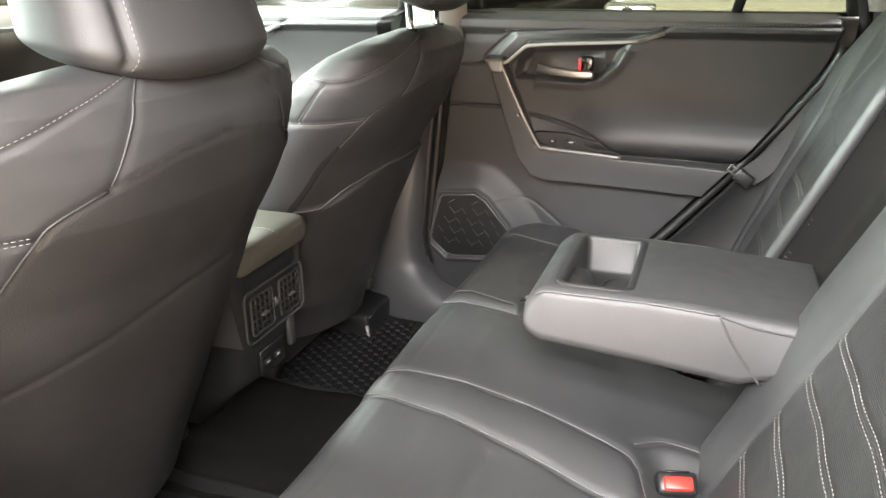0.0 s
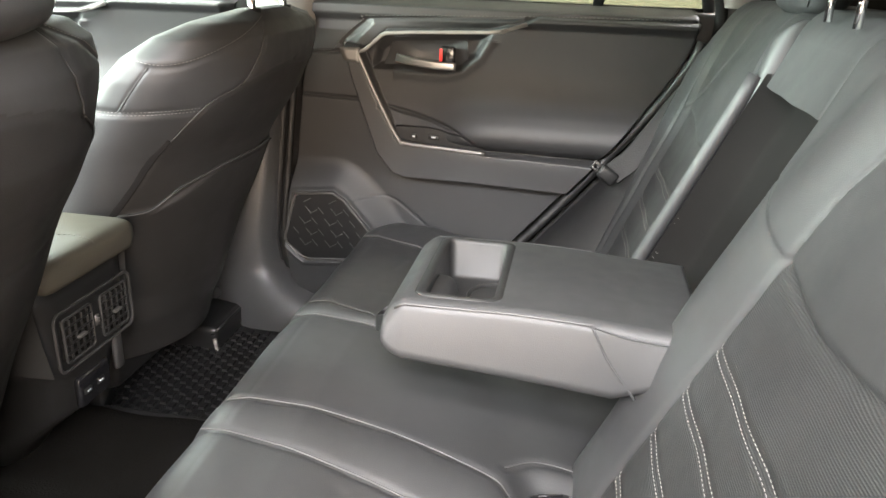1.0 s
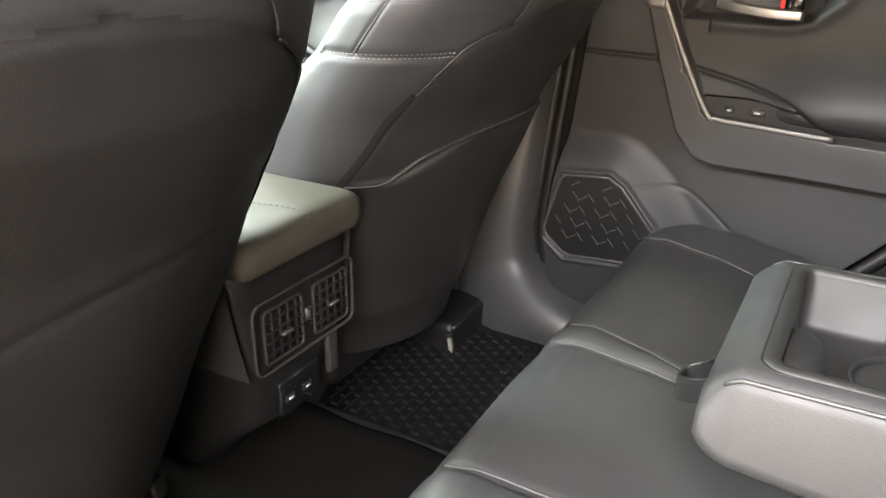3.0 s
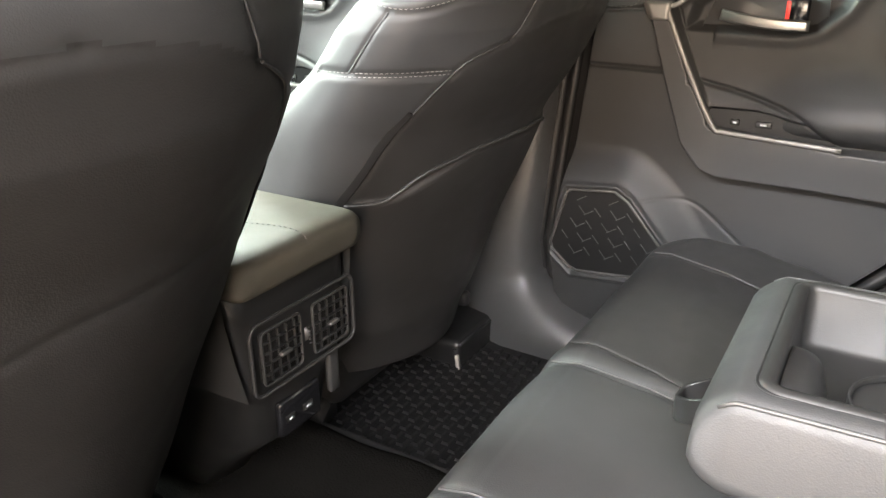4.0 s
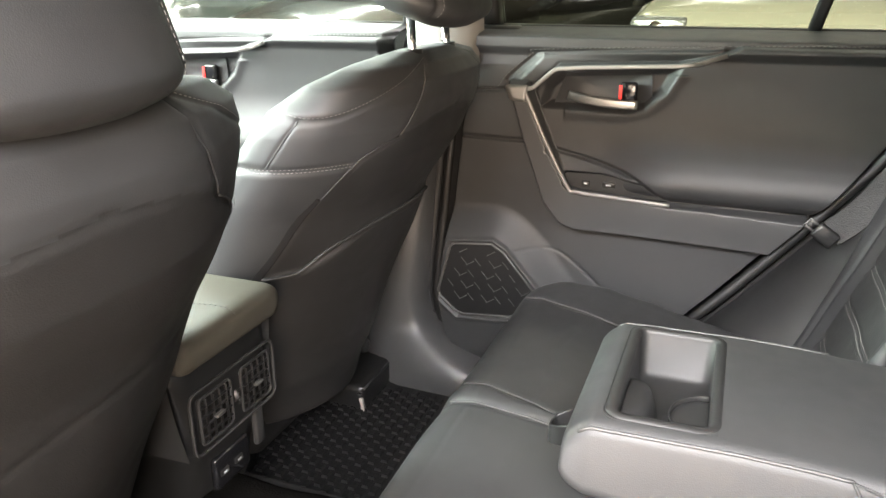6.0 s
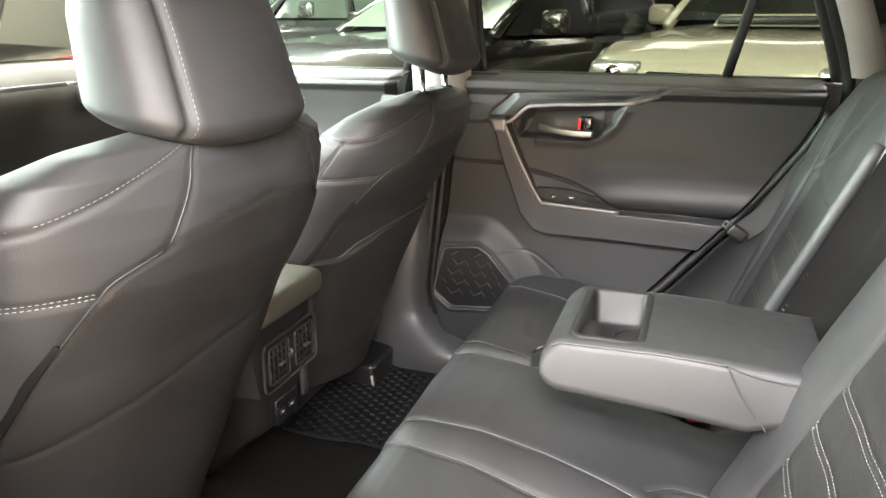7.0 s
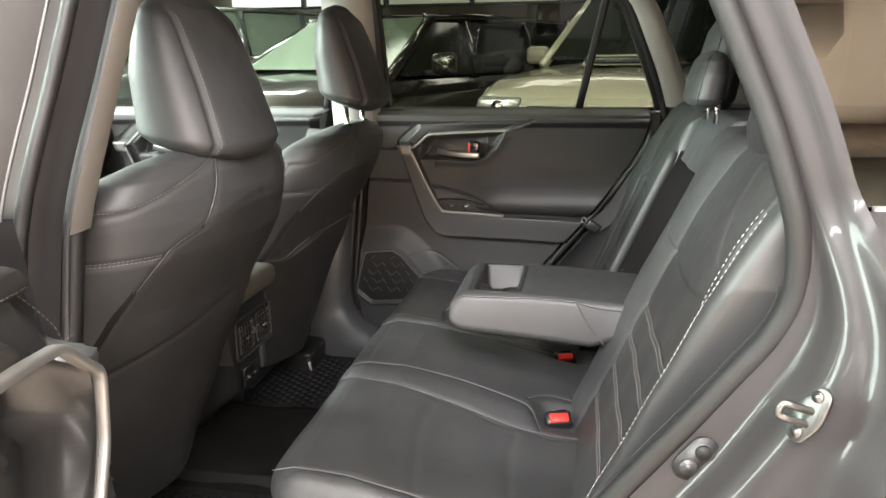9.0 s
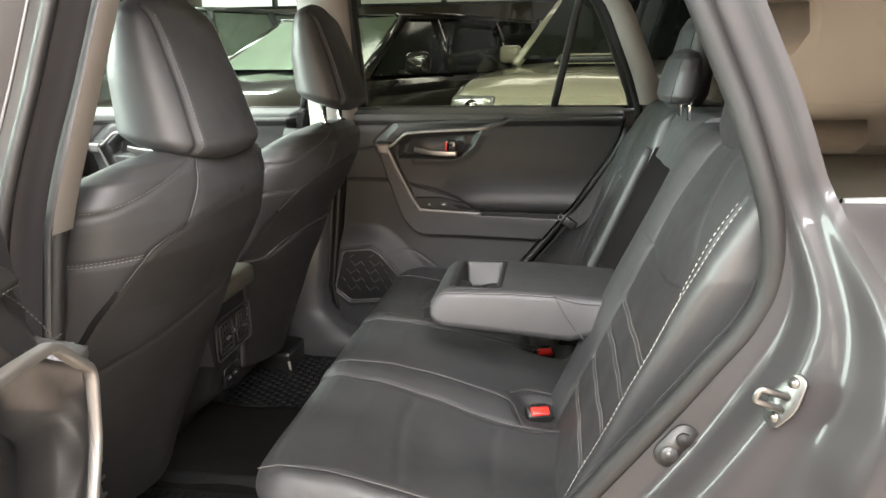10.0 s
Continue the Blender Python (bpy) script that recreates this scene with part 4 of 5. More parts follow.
# folding armrest with cup tray
def armrest():
    th = thing("armrest", (0.60, -0.012, 0.74), "fold-down black leather center armrest with cup holders, lowered", "armrest")
    o = np.array((0.60, -0.012, 0.74))
    P = []
    x0, x1, hw = 0.285, 0.655, 0.137
    for f in np.linspace(0, 1, 90):
        x = x0 + (x1 - x0) * f
        top = lerp(x, [0.285, 0.31, 0.44, 0.50, 0.56, 0.66], [0.790, 0.806, 0.808, 0.806, 0.802, 0.796])
        bot = lerp(x, [0.285, 0.31, 0.45, 0.56, 0.60, 0.66], [0.742, 0.732, 0.722, 0.712, 0.725, 0.735])
        k = math.sqrt(max(0.0, 1 - max(0.0, 1 - f / 0.05) ** 2)) * 0.35 + 0.65
        ring = rrect(2 * hw * (0.93 + 0.07 * k), (top - bot) * k, min(0.018, 0.45 * (top - bot) * k), 6)
        P.append([(x, q[0] * (0.95 - 0.06 * np.tanh(q[1] / 0.015)), (top + bot) / 2 + q[1]) for q in ring])
    P = np.array(P)
    P[..., 1] -= 0.012
    # the tray's hollow in the upper side is cut by its own well below
    body = sheet(P - o, around=True, caps=True)
    ob = part("armrest_body", body, LEATHER, th, "black leather armrest pad")
    cut = new("cutter", box((0.094, 0.198, 0.10), np.array((0.372, -0.010, 0.80)) - o, 0.012, 3))
    cut.parent = th
    md = ob.modifiers.new("well", "BOOLEAN")
    md.object, md.operation, md.solver = cut, "DIFFERENCE", "EXACT"
    bpy.context.view_layer.update()
    dg = bpy.context.evaluated_depsgraph_get()
    me = bpy.data.meshes.new_from_object(ob.evaluated_get(dg))
    ob.modifiers.clear()
    ob.data = me
    bpy.data.objects.remove(cut)
    # piping along the upper edges, and the fold of the side gussets
    for s in (-1, 1):
        pts = [(x, -0.012 + s * 0.1195, lerp(x, [0.285, 0.31, 0.44, 0.50, 0.56, 0.66], [0.790, 0.806, 0.808, 0.806, 0.802, 0.796]) - 0.0045) for x in np.linspace(0.30, 0.53, 40)]
        part("piping", tube(np.array(pts) - o, 0.0017, 6), LIT_PIPING, th)
        part("piping", tube(spline([(0.53, -0.012 + s * 0.1200, 0.7985), (0.575, -0.012 + s * 0.1235, 0.790), (0.64, -0.012 + s * 0.1245, 0.786)], 16) - o, 0.0013, 6), LEATHER, th)
        part("piping", tube(spline([(0.53, -0.012 + s * 0.1200, 0.7985), (0.552, -0.012 + s * 0.1300, 0.762), (0.585, -0.012 + s * 0.1385, 0.722)], 16) - o, 0.0017, 6), LEATHER, th)
    # tray: rim, well with sloped walls, two spring lips
    c = np.array((0.372, -0.010, 0.8065)) - o
    prof = [(-0.006, -0.004), (-0.005, 0.001), (0.0, 0.0025), (0.006, 0.001), (0.007, -0.006)]
    rim = rrect(0.094, 0.200, 0.014, 6)
    tray = part("cup_tray", sweep([(x, y, 0) for x, y in rim], prof, (0, 0, 1), closed=True, ring=False), TRAY, th, "grey plastic cup tray")
    tray.location = c
    wl = []
    for w, h, r, z in ((0.090, 0.196, 0.013, 0.001), (0.084, 0.190, 0.012, -0.004), (0.080, 0.184, 0.012, -0.05), (0.068, 0.172, 0.010, -0.056), (0.01, 0.02, 0.004, -0.056)):
        wl.append([(x, y, z) for x, y in rrect(w, h, r, 6)])
    part("well", sheet(wl, around=True), TRAY, tray)
    # cup supports: a lobe swelling from the front wall, a rounded block at the rear wall with a raised lip, black joint round the rim
    for name, cx, cy, rx, ry, top, lean in (("cup_lobe", -0.041, -0.034, 0.034, 0.060, -0.014, 0.55), ("cup_block", 0.040, -0.050, 0.040, 0.050, -0.022, 0.86)):
        rows = []
        for k, z in ((1.0, -0.057), (0.97, -0.045), (0.5 + 0.5 * lean, top - 0.006), (lean, top), (lean - 0.10, top + 0.001), (0.1, top + 0.001)):
            ring = np.array([(abs(math.cos(a)) ** 0.8 * math.copysign(rx, math.cos(a)), abs(math.sin(a)) ** 0.8 * math.copysign(ry, math.sin(a))) for a in np.radians(np.arange(0, 360, 10))])
            rows.append([(min(max(cx + x * k, -0.0405), 0.0405), max(cy + y * k, -0.093), z) for x, y in ring])
        part(name, sheet(rows, around=True, caps=True), TRAY, tray)
    lip = [(0.040 - 0.036 * math.sin(a), -0.047 + 0.042 * math.cos(a), -0.020) for a in np.radians(np.linspace(0, 150, 26))]
    part("cup_lip", sweep(lip, rrect(0.0022, 0.007, 0.001), (0, 0, 1)), TRAY, tray)
    joint = rrect(0.1075, 0.2135, 0.017, 6)
    part("tray_joint", sweep([(x, y, -0.0012) for x, y in joint], rrect(0.0022, 0.0030, 0.0008), (0, 0, 1), closed=True), RUBBER, tray)
    # pull loop at the front
    pl = rounded_path([(0.298, -0.062, 0.750), (0.268, -0.054, 0.734), (0.252, -0.036, 0.723), (0.254, -0.014, 0.722), (0.294, -0.004, 0.742)], 0.014)
    part("pull_loop", sweep(pl - o, rrect(0.004, 0.022, 0.0015), (0, 0, 1)), BLACK, th, "black fabric pull loop")
    return th


armrest()


def buckle(at, turn, label):
    th = thing("seat_belt_buckle", at, label, "buckle", "rear buckles")
    th.rotation_euler = [radians(a) for a in turn]
    part("housing", box((0.030, 0.052, 0.07), (0, 0, -0.035), 0.006), BLACK, th)
    part("button", box((0.018, 0.036, 0.008), (0.003, 0, 0.001), 0.003), RED, th, "red release button")
    part("slot", box((0.002, 0.030, 0.004), (-0.0125, 0, 0.001), 0.0005), PLASTIC_GLOSS, th)


buckle((0.505, -0.186, 0.587), (0, 35, -75), "red and black seat belt buckle in the cushion's hollow")
buckle((0.508, 0.150, 0.574), (0, 35, -75), "red and black seat belt buckle under the armrest")

# belt on the far side with its tongue
belt = thing("seat_belt", (0.62, 0.60, 0.70), "grey seat belt with metal tongue against the far side", "seat belt")
part("webbing", sweep(np.array(spline([(0.83, 0.665, 1.13), (0.70, 0.645, 0.95), (0.62, 0.626, 0.83), (0.572, 0.610, 0.785)], 30)) - np.array((0.62, 0.60, 0.70)), rrect(0.047, 0.0025, 0.001), (-0.4, -0.8, 0.3)), WEBBING, belt)
tg = part("tongue", box((0.05, 0.018, 0.035), (0, 0, 0), 0.007, 3), BLACK, belt)
tg.matrix_local = pose(-0.055, -0.005, 0.088, 0, 35, 0) @ Matrix.Scale(0.8, 4)
for s in (-1, 1):
    part("tongue_plate", box((0.028, 0.0025, 0.007), (-0.033, 0, s * 0.008), 0.001), STEEL, tg)
part("tongue_plate", box((0.005, 0.0025, 0.022), (-0.045, 0, 0), 0.001), STEEL, tg)

# ---------- doors ----------
SILVER_LINE = [(0.030, 1.0), (0.075, 0.905), (0.121, 0.822), (0.14, 0.813), (0.20, 0.809), (0.31, 0.803)]
SILVER_TOP = [(0.014, 1.0), (0.045, 1.0), (0.088, 1.038), (0.15, 1.043), (0.30, 1.050), (0.335, 1.053), (0.378, 1.068)]
ARM = [(-0.006, 1.008), (0.030, 1.008), (0.075, 0.905), (0.121, 0.82), (0.31, 0.803), (0.45, 0.799), (0.58, 0.793), (0.50, 0.722), (0.284, 0.729), (0.135, 0.731), (0.105, 0.742), (0.070, 0.783), (0.026, 0.905)]
UPPER = [(-0.004, 1.0), (0.055, 1.062), (0.37, 1.076), (0.335, 1.055), (0.088, 1.040), (0.045, 1.0)]
FIELD = [(0.040, 1.0), (0.088, 1.042), (0.30, 1.052), (0.378, 1.072), (0.40, 1.081), (0.95, 1.084), (0.95, 0.795), (0.31, 0.801), (0.121, 0.820), (0.073, 0.905)]
BOWL = [(0.046, 0.958), (0.060, 1.008), (0.094, 1.036), (0.16, 1.041), (0.315, 1.050), (0.285, 0.995), (0.250, 0.965), (0.215, 0.955)]
GRILLE = [(-0.118, 0.676), (-0.030, 0.684), (-0.004, 0.668), (0.066, 0.588), (0.02, 0.530), (-0.10, 0.520), (-0.148, 0.560)]
SPEAKER = rounded_path([(-0.30, 0.750), (0.000, 0.762), (0.075, 0.700), (0.160, 0.585), (0.130, 0.50), (0.06, 0.36), (-0.30, 0.36)], 0.07, 8, True)
SWITCH = [(0.112, 0.822), (0.110, 0.844), (0.18, 0.845), (0.258, 0.834), (0.302, 0.804), (0.15, 0.810)]


def smooth_at(v, knots, heights):
    """A smooth curve through heights over knots, read at v."""
    c = spline(list(zip(knots, heights)), 160)
    return np.interp(v, c[:, 0], c[:, 1])


def panel_depth(x, z):
    """How far the door's inner panel stands in from the outer skin."""
    x, z = np.asarray(x, float), np.asarray(z, float)
    # the leather field: nearly flat beside the pull grip, swelling to a soft elbow roll behind it
    plain = smooth_at(z, [0.70, 0.80, 0.85, 0.89, 0.96, 1.04, 1.10], [0.219, 0.219, 0.214, 0.206, 0.200, 0.206, 0.212])
    roll = smooth_at(z, [0.70, 0.796, 0.804, 0.818, 0.836, 0.858, 0.88, 0.91, 0.95, 1.0, 1.05, 1.10], [0.208, 0.209, 0.218, 0.236, 0.243, 0.239, 0.228, 0.211, 0.201, 0.202, 0.209, 0.217])
    field = plain + (roll - plain) * sm((x - 0.13 - 0.35 * np.clip(z - 0.80, 0, 0.12)) / 0.17)
    d = 0.192 + 0.004 * sm((0.70 - z) / 0.2)
    d = d + 0.040 * sm(inside(x, z, SPEAKER) / 0.085)
    d = d + (field - d) * sm(inside(x, z, FIELD) / 0.006 + 0.5)
    d = d + 0.011 * sm(inside(x, z, UPPER) / 0.02 + 0.5)
    bowl = inside(x, z, BOWL)
    d = d - 0.019 * sm(bowl / 0.020) + 0.004 * np.exp(-(bowl / 0.012) ** 2) * (z < 1.03) * (x > 0.1)
    arm = inside(x, z, ARM)
    face = 0.239 - 0.006 * sm((0.79 - z) / 0.07) * sm((x - 0.10) / 0.05)
    d = d + (face - d) * sm(arm / 0.010 + 0.35)
    grille = inside(x, z, GRILLE)
    d = d - 0.009 * sm(grille / 0.004 + 0.5)
    d = d + 0.005 * np.exp(-((grille + 0.008) / 0.004) ** 2)
    d = d - 0.010 * sm(inside(x, z, SWITCH) / 0.005 + 0.5)
    # belt roll
    d = d + 0.014 * sm((z - 1.055) / 0.02) * sm((1.105 - z) / 0.012)
    d = d - 0.075 * sm((z - 1.086) / 0.02) ** 2
    for ln in ([(-0.3, 0.899), (0.02, 0.893)], [(0.078, 0.886), (0.148, 0.872), (0.215, 0.854), (0.252, 0.838), (0.289, 0.815), (0.308, 0.800)],
               [(-0.3, 0.988), (-0.035, 0.990), (-0.014, 1.014), (0.035, 1.055), (0.06, 1.064), (0.38, 1.077), (0.9, 1.086)]):
        d = d + groove(line_dist(x, z, spline(ln, 24)), 0.0035, 0.0040)
    d = d + groove(line_dist(x, z, spline([(0.012, 0.670), (0.047, 0.676), (0.097, 0.674), (0.147, 0.641), (0.206, 0.590)], 24)), 0.003, 0.0014)
    return d


def car_door(side, name, label, shift, edge_front, edge_back, hinge, turn, bottom=0.42, glass_mat=None, window=True, swing=(0, 0, 0), fine=1.0, corner=None, glass_from=None):
    """A door with its inner panel, silver trim, handle, speaker and window; shift moves the fittings along the car."""
    th = thing(name, [a + b for a, b in zip(hinge, swing)], label, "car door")
    th.rotation_euler = (0, 0, radians(turn))
    hx, hy = hinge[0], abs(hinge[1])

    def at(x, d, z):
        return np.stack(np.broadcast_arrays(np.asarray(x, float) - hx, side * ((0.872 - np.asarray(d, float)) - hy), np.asarray(z, float)), -1)

    zs = np.concatenate([np.linspace(bottom, 0.69, int(70 * fine)), np.linspace(0.692, 1.105, int(150 * fine))])
    n = int(230 * fine)
    X = np.stack([np.linspace(edge_front(z), edge_back(z), n) for z in zs])
    Z = np.repeat(zs[:, None], n, 1)
    if corner is not None:
        Z = np.minimum(Z, np.interp(X, *zip(*corner)))
    D = panel_depth(X - shift, Z)
    rim = np.minimum(np.arange(n), n - 1 - np.arange(n))[None] * (X[:, -1:] - X[:, :1]) / n
    D = D - 0.05 * (1 - sm(rim / 0.012))
    P = at(X, D, Z)
    mids = (inside(X - shift, Z, ARM) > -0.002).astype(int)[:-1, :-1]
    part("door_panel", sheet(P, flip=side > 0, mids=mids), [LEATHER_SOFT, PLASTIC_SOFT], th, "black leather and plastic door panel")
    # outer skin and the edge between
    rows = [[tuple(at(x, 0.876 - tumble(z), z)) for x in np.linspace(edge_front(z) - 0.01, edge_back(z) + 0.02, 16)] for z in np.linspace(0.24, 1.10, 20)]
    part("outer_skin", sheet(rows), PAINT, th, "grey metallic outer skin")
    for e, w in ((edge_front, 0), (edge_back, 1)):
        rows = [[tuple(at(e(z) + 0.014 * w - 0.004 * (1 - w), d, z)) for d in np.linspace(0.872 - tumble(z) + 0.004, 0.15, 5)] for z in np.linspace(0.24, 1.10, 24)]
        part("door_edge", sheet(rows), PAINT if side < 0 else RUBBER, th)

    def on(pts, lift):
        p = np.asarray(pts, float)
        return at(p[:, 0] + shift, panel_depth(p[:, 0], p[:, 1]) + lift, p[:, 1])

    inward = (0, -side, 0)
    # silver frame: wide upper bracket, slim line round the elbow rest and along the top
    if side < 0:
        ring = rounded_path([(0.378, 1.068, 0), (0.30, 1.050, 0), (0.15, 1.043, 0), (0.088, 1.036, 0), (0.048, 1.006, 0), (0.024, 0.990, 0), (0.034, 0.93, 0), (0.075, 0.86, 0), (0.121, 0.816, 0), (0.31, 0.803, 0)], 0.012)
        p = at(ring[:, 0] + shift, 0.246 - 0.02 * sm((ring[:, 0] - 0.2) / 0.2) * (ring[:, 1] > 0.95), ring[:, 1])
        part("silver_trim", sweep(p, rrect(0.008, 0.012, 0.003), inward), SILVER, th, "satin silver edge of the pull grip")
    else:
        low = spline(SILVER_LINE, 60)
        p = at(low[:, 0] + shift, np.full(60, 0.2405), low[:, 1])
        part("silver_trim", sweep(p, rrect(0.0085, 0.008, 0.003), inward), SILVER, th, "satin silver trim")
        top = rounded_path([(a, b, 0) for a, b in SILVER_TOP], 0.01)
        k = np.linspace(0, 1, len(top))
        p = at(top[:, 0] + shift, 0.240 - 0.020 * sm((k - 0.75) / 0.25), top[:, 1])
        part("silver_trim", sweep(p, rrect(0.008, 0.007, 0.0025), inward), SILVER, th, "satin silver trim")
        br = rounded_path([(-0.006, 1.007, 0), (0.040, 1.007, 0), (0.036, 0.990, 0), (0.038, 0.976, 0), (0.006, 0.979, 0)], 0.006, 4, True)
        bp = at(br[:, 0] + shift, 0.2475, br[:, 1])
        bq = at(br[:, 0] + shift, 0.236, br[:, 1])
        part("silver_bracket", sheet([bq, bp, bp * 0.5 + bp.mean(0) * 0.5, np.repeat(bp.mean(0)[None], len(bp), 0)], around=True), SILVER, th, "satin silver corner of the pull grip")
    # finger ribs behind the pull grip
    if side < 0:
        ga, gb = spline([(0.040, 1.0), (0.038, 0.96), (0.047, 0.92), (0.085, 0.862), (0.122, 0.826)], 40), spline([(0.075, 1.030), (0.085, 0.99), (0.10, 0.94), (0.125, 0.89), (0.16, 0.835)], 40)
        rows = []
        for k in np.linspace(0, 1, 12):
            q = ga * (1 - k) + gb * k
            rows.append(at(q[:, 0] + shift, 0.245 * (1 - k) ** 2 + (panel_depth(q[:, 0], q[:, 1]) + 0.012) * (1 - (1 - k) ** 2), q[:, 1]))
        part("grip_pocket", sheet(rows), BLACK, th, "black finger pocket of the pull grip")
    for k in range(6 if side < 0 else 0):
        z = 0.955 - 0.016 * k
        rb = at(np.array([0.030, 0.056]) + shift, np.array([0.2475, 0.238]), np.array([z - 0.03, z - 0.036]))
        part("grip_rib", tube(rb, 0.0018, 6), PLASTIC, th)
    # handle bowl: cup, lever, lock knob
    cup = rounded_path([(0.075, 0.962, 0), (0.10, 1.028, 0), (0.255, 1.034, 0), (0.258, 0.972, 0), (0.24, 0.962, 0)], 0.012, 4, True)
    c0, c1 = at(cup[:, 0] + shift, 0.191, cup[:, 1]), at(cup[:, 0] + shift, 0.1865, cup[:, 1])
    mid = at(0.17 + shift, 0.1865, 0.995)
    part("handle_bowl", sheet([c0, c1, np.repeat(mid[None], len(cup), 0)], around=True), PLASTIC_SOFT, th)
    hl = spline([(0.106, 0.987), (0.135, 0.982), (0.185, 0.976), (0.234, 0.974)], 24)
    part("door_handle", sweep(at(hl[:, 0] + shift, 0.195 + 0.012 * np.sin(np.linspace(0.2, 2.6, 24)), hl[:, 1]), rrect(0.017, 0.008, 0.0035), inward), SATIN, th, "satin silver door handle")
    kn = part("lock_knob", box((0.030, 0.014, 0.036), (0, 0, 0), 0.004), PLASTIC_GLOSS, th, "black lock knob with a red mark")
    kn.location = at(0.216 + shift, 0.196, 0.997)
    rd = part("red_mark", box((0.006, 0.002, 0.026), (0, 0, 0), 0.0006), RED, kn)
    rd.location = (-0.014, -side * 0.0078, 0)
    # window switch panel
    sw = rounded_path([(a, b, 0) for a, b in SWITCH], 0.006, 3, True)
    s0 = at(sw[:, 0] + shift, 0.2185, sw[:, 1])
    part("switch_panel", sheet([s0, np.repeat(s0.mean(0)[None], len(s0), 0)], around=True), RUBBER, th, "black switch panel")
    for sx, wd in ((0.152, 0.014), (0.195, 0.024)):
        b = part("switch", box((wd, 0.006, 0.010), (0, 0, 0), 0.002), PLASTIC, th)
        b.location = at(sx + shift, 0.2195, 0.826)
        m2 = part("mark", box((wd * 0.4, 0.001, 0.003), (0, 0, 0), 0), MARK, b)
        m2.location = (0, -side * 0.0033, 0)
    # speaker grille: dark sheet with short raised ribs in a diamond pattern
    gr = rounded_path([(a, b, 0) for a, b in GRILLE], 0.012, 4, True)
    g0 = at(gr[:, 0] + shift, panel_depth(gr[:, 0] * 0.96 - 0.0014, gr[:, 1] * 0.96 + 0.024) + 0.0015, gr[:, 1])
    gl = part("speaker_grille", sheet([g0, np.repeat(g0.mean(0)[None], len(g0), 0)], around=True), BLACK, th, "black speaker grille with a ribbed diamond pattern")
    part("grille_frame", tube(at(gr[:, 0] + shift, panel_depth(gr[:, 0], gr[:, 1]) + 0.004, gr[:, 1]), 0.0028, 6, closed=True), PLASTIC_GREY, th)
    for i in range(8):
        for j in range(6):
            cx, cz = -0.150 + 0.030 * i + 0.015 * (j % 2), 0.535 + 0.026 * j
            for ang, off in ((-0.85, 0.0), (0.55, 0.013)):
                if ang > 0 and (i + j) % 2:
                    continue
                q = [(cx + off + s * 0.0095 * math.cos(ang), cz - off * 0.3 + s * 0.0095 * math.sin(ang)) for s in (-1, 1)]
                if min(float(inside(a, b, GRILLE)) for a, b in q) < 0.010:
                    continue
                pts = at(np.array([a for a, _ in q]) + shift, np.array([float(panel_depth(a, b)) for a, b in q]) + 0.003, np.array([b for _, b in q]))
                part("rib", tube(pts, 0.0009, 5), RIB, gl)
    # stitching of the upper roll
    ln = spline([(-0.09, 0.993), (-0.038, 0.995), (-0.018, 1.018), (0.032, 1.060), (0.06, 1.069), (0.38, 1.082), (0.70, 1.089)], 90)
    keep = [(a, b) for a, b in ln if edge_front(b) + 0.02 < a + shift < edge_back(b) - 0.02]
    part("stitching", stitches(on(keep, 0.001), 0.006, 0.0025, 0.0007), THREAD_DARK, th)
    if window:
        zt, wb = 1.46, 0.036 if side > 0 and shift == 0 else 0.0
        # sash: rubber lip, frame stiles, quarter bar and pane
        def wall(x, z, off=0.0):
            return at(x, 0.872 - tumble(z) + 0.055 + off, z)
        part("window_lip", sweep([tuple(wall(x, 1.098)) for x in np.linspace(edge_front(1.1) + 0.02, edge_back(1.1) - 0.02 + wb, 8)], rrect(0.02, 0.018, 0.005), (0, 0, 1)), RUBBER, th)
        start = glass_from or (lambda z: edge_front(z) + 0.055)
        broad = 0.085 if shift == 0 else 0.05
        fl = [tuple(wall(start(z) - broad / 2, z)) for z in np.linspace(1.04 if side < 0 else 1.102, zt, 10)]
        part("window_frame", sweep(fl, rrect(broad, 0.05, 0.010), inward), PLASTIC if side < 0 else RUBBER, th, "window frame stile")
        bl = [tuple(wall(edge_back(z) - 0.012 + wb, z)) for z in np.linspace(1.08 if side < 0 else 1.102, zt - 0.02, 14)]
        part("window_frame", sweep(bl, rrect(0.022, 0.04, 0.008), inward), RUBBER, th, "window frame stile")
        part("window_frame", sweep([tuple(wall(x, zt)) for x in np.linspace(start(zt) - broad, edge_back(zt) + wb, 8)], rrect(0.05, 0.05, 0.01), inward), RUBBER, th, "window frame rail")
        if shift == 0:
            part("quarter_bar", sweep([tuple(wall(0.513 + 0.21 * (z - 1.1), z)) for z in np.linspace(1.09, zt, 6)], rrect(0.022, 0.024, 0.006), inward), RUBBER, th, "black bar between the panes")
        rows = [[tuple(wall(x, z, -0.006)) for x in np.linspace(start(z) - 0.01, edge_back(z) - 0.012 + wb, 8)] for z in np.linspace(1.09, zt, 8)]
        pane = part("window_pane", sheet(rows), glass_mat or TINT, th, "tinted side window")
        pane.visible_shadow = glass_mat is None
    return th


def rear_edge(z):
    """Rear edge of a rear door at a height."""
    return 0.345 if z < 0.44 else float(np.interp(z, DOOR_REAR[:, 1], DOOR_REAR[:, 0])) + 0.015


def rear_front(z):
    return float(door_front(z)) + 0.012


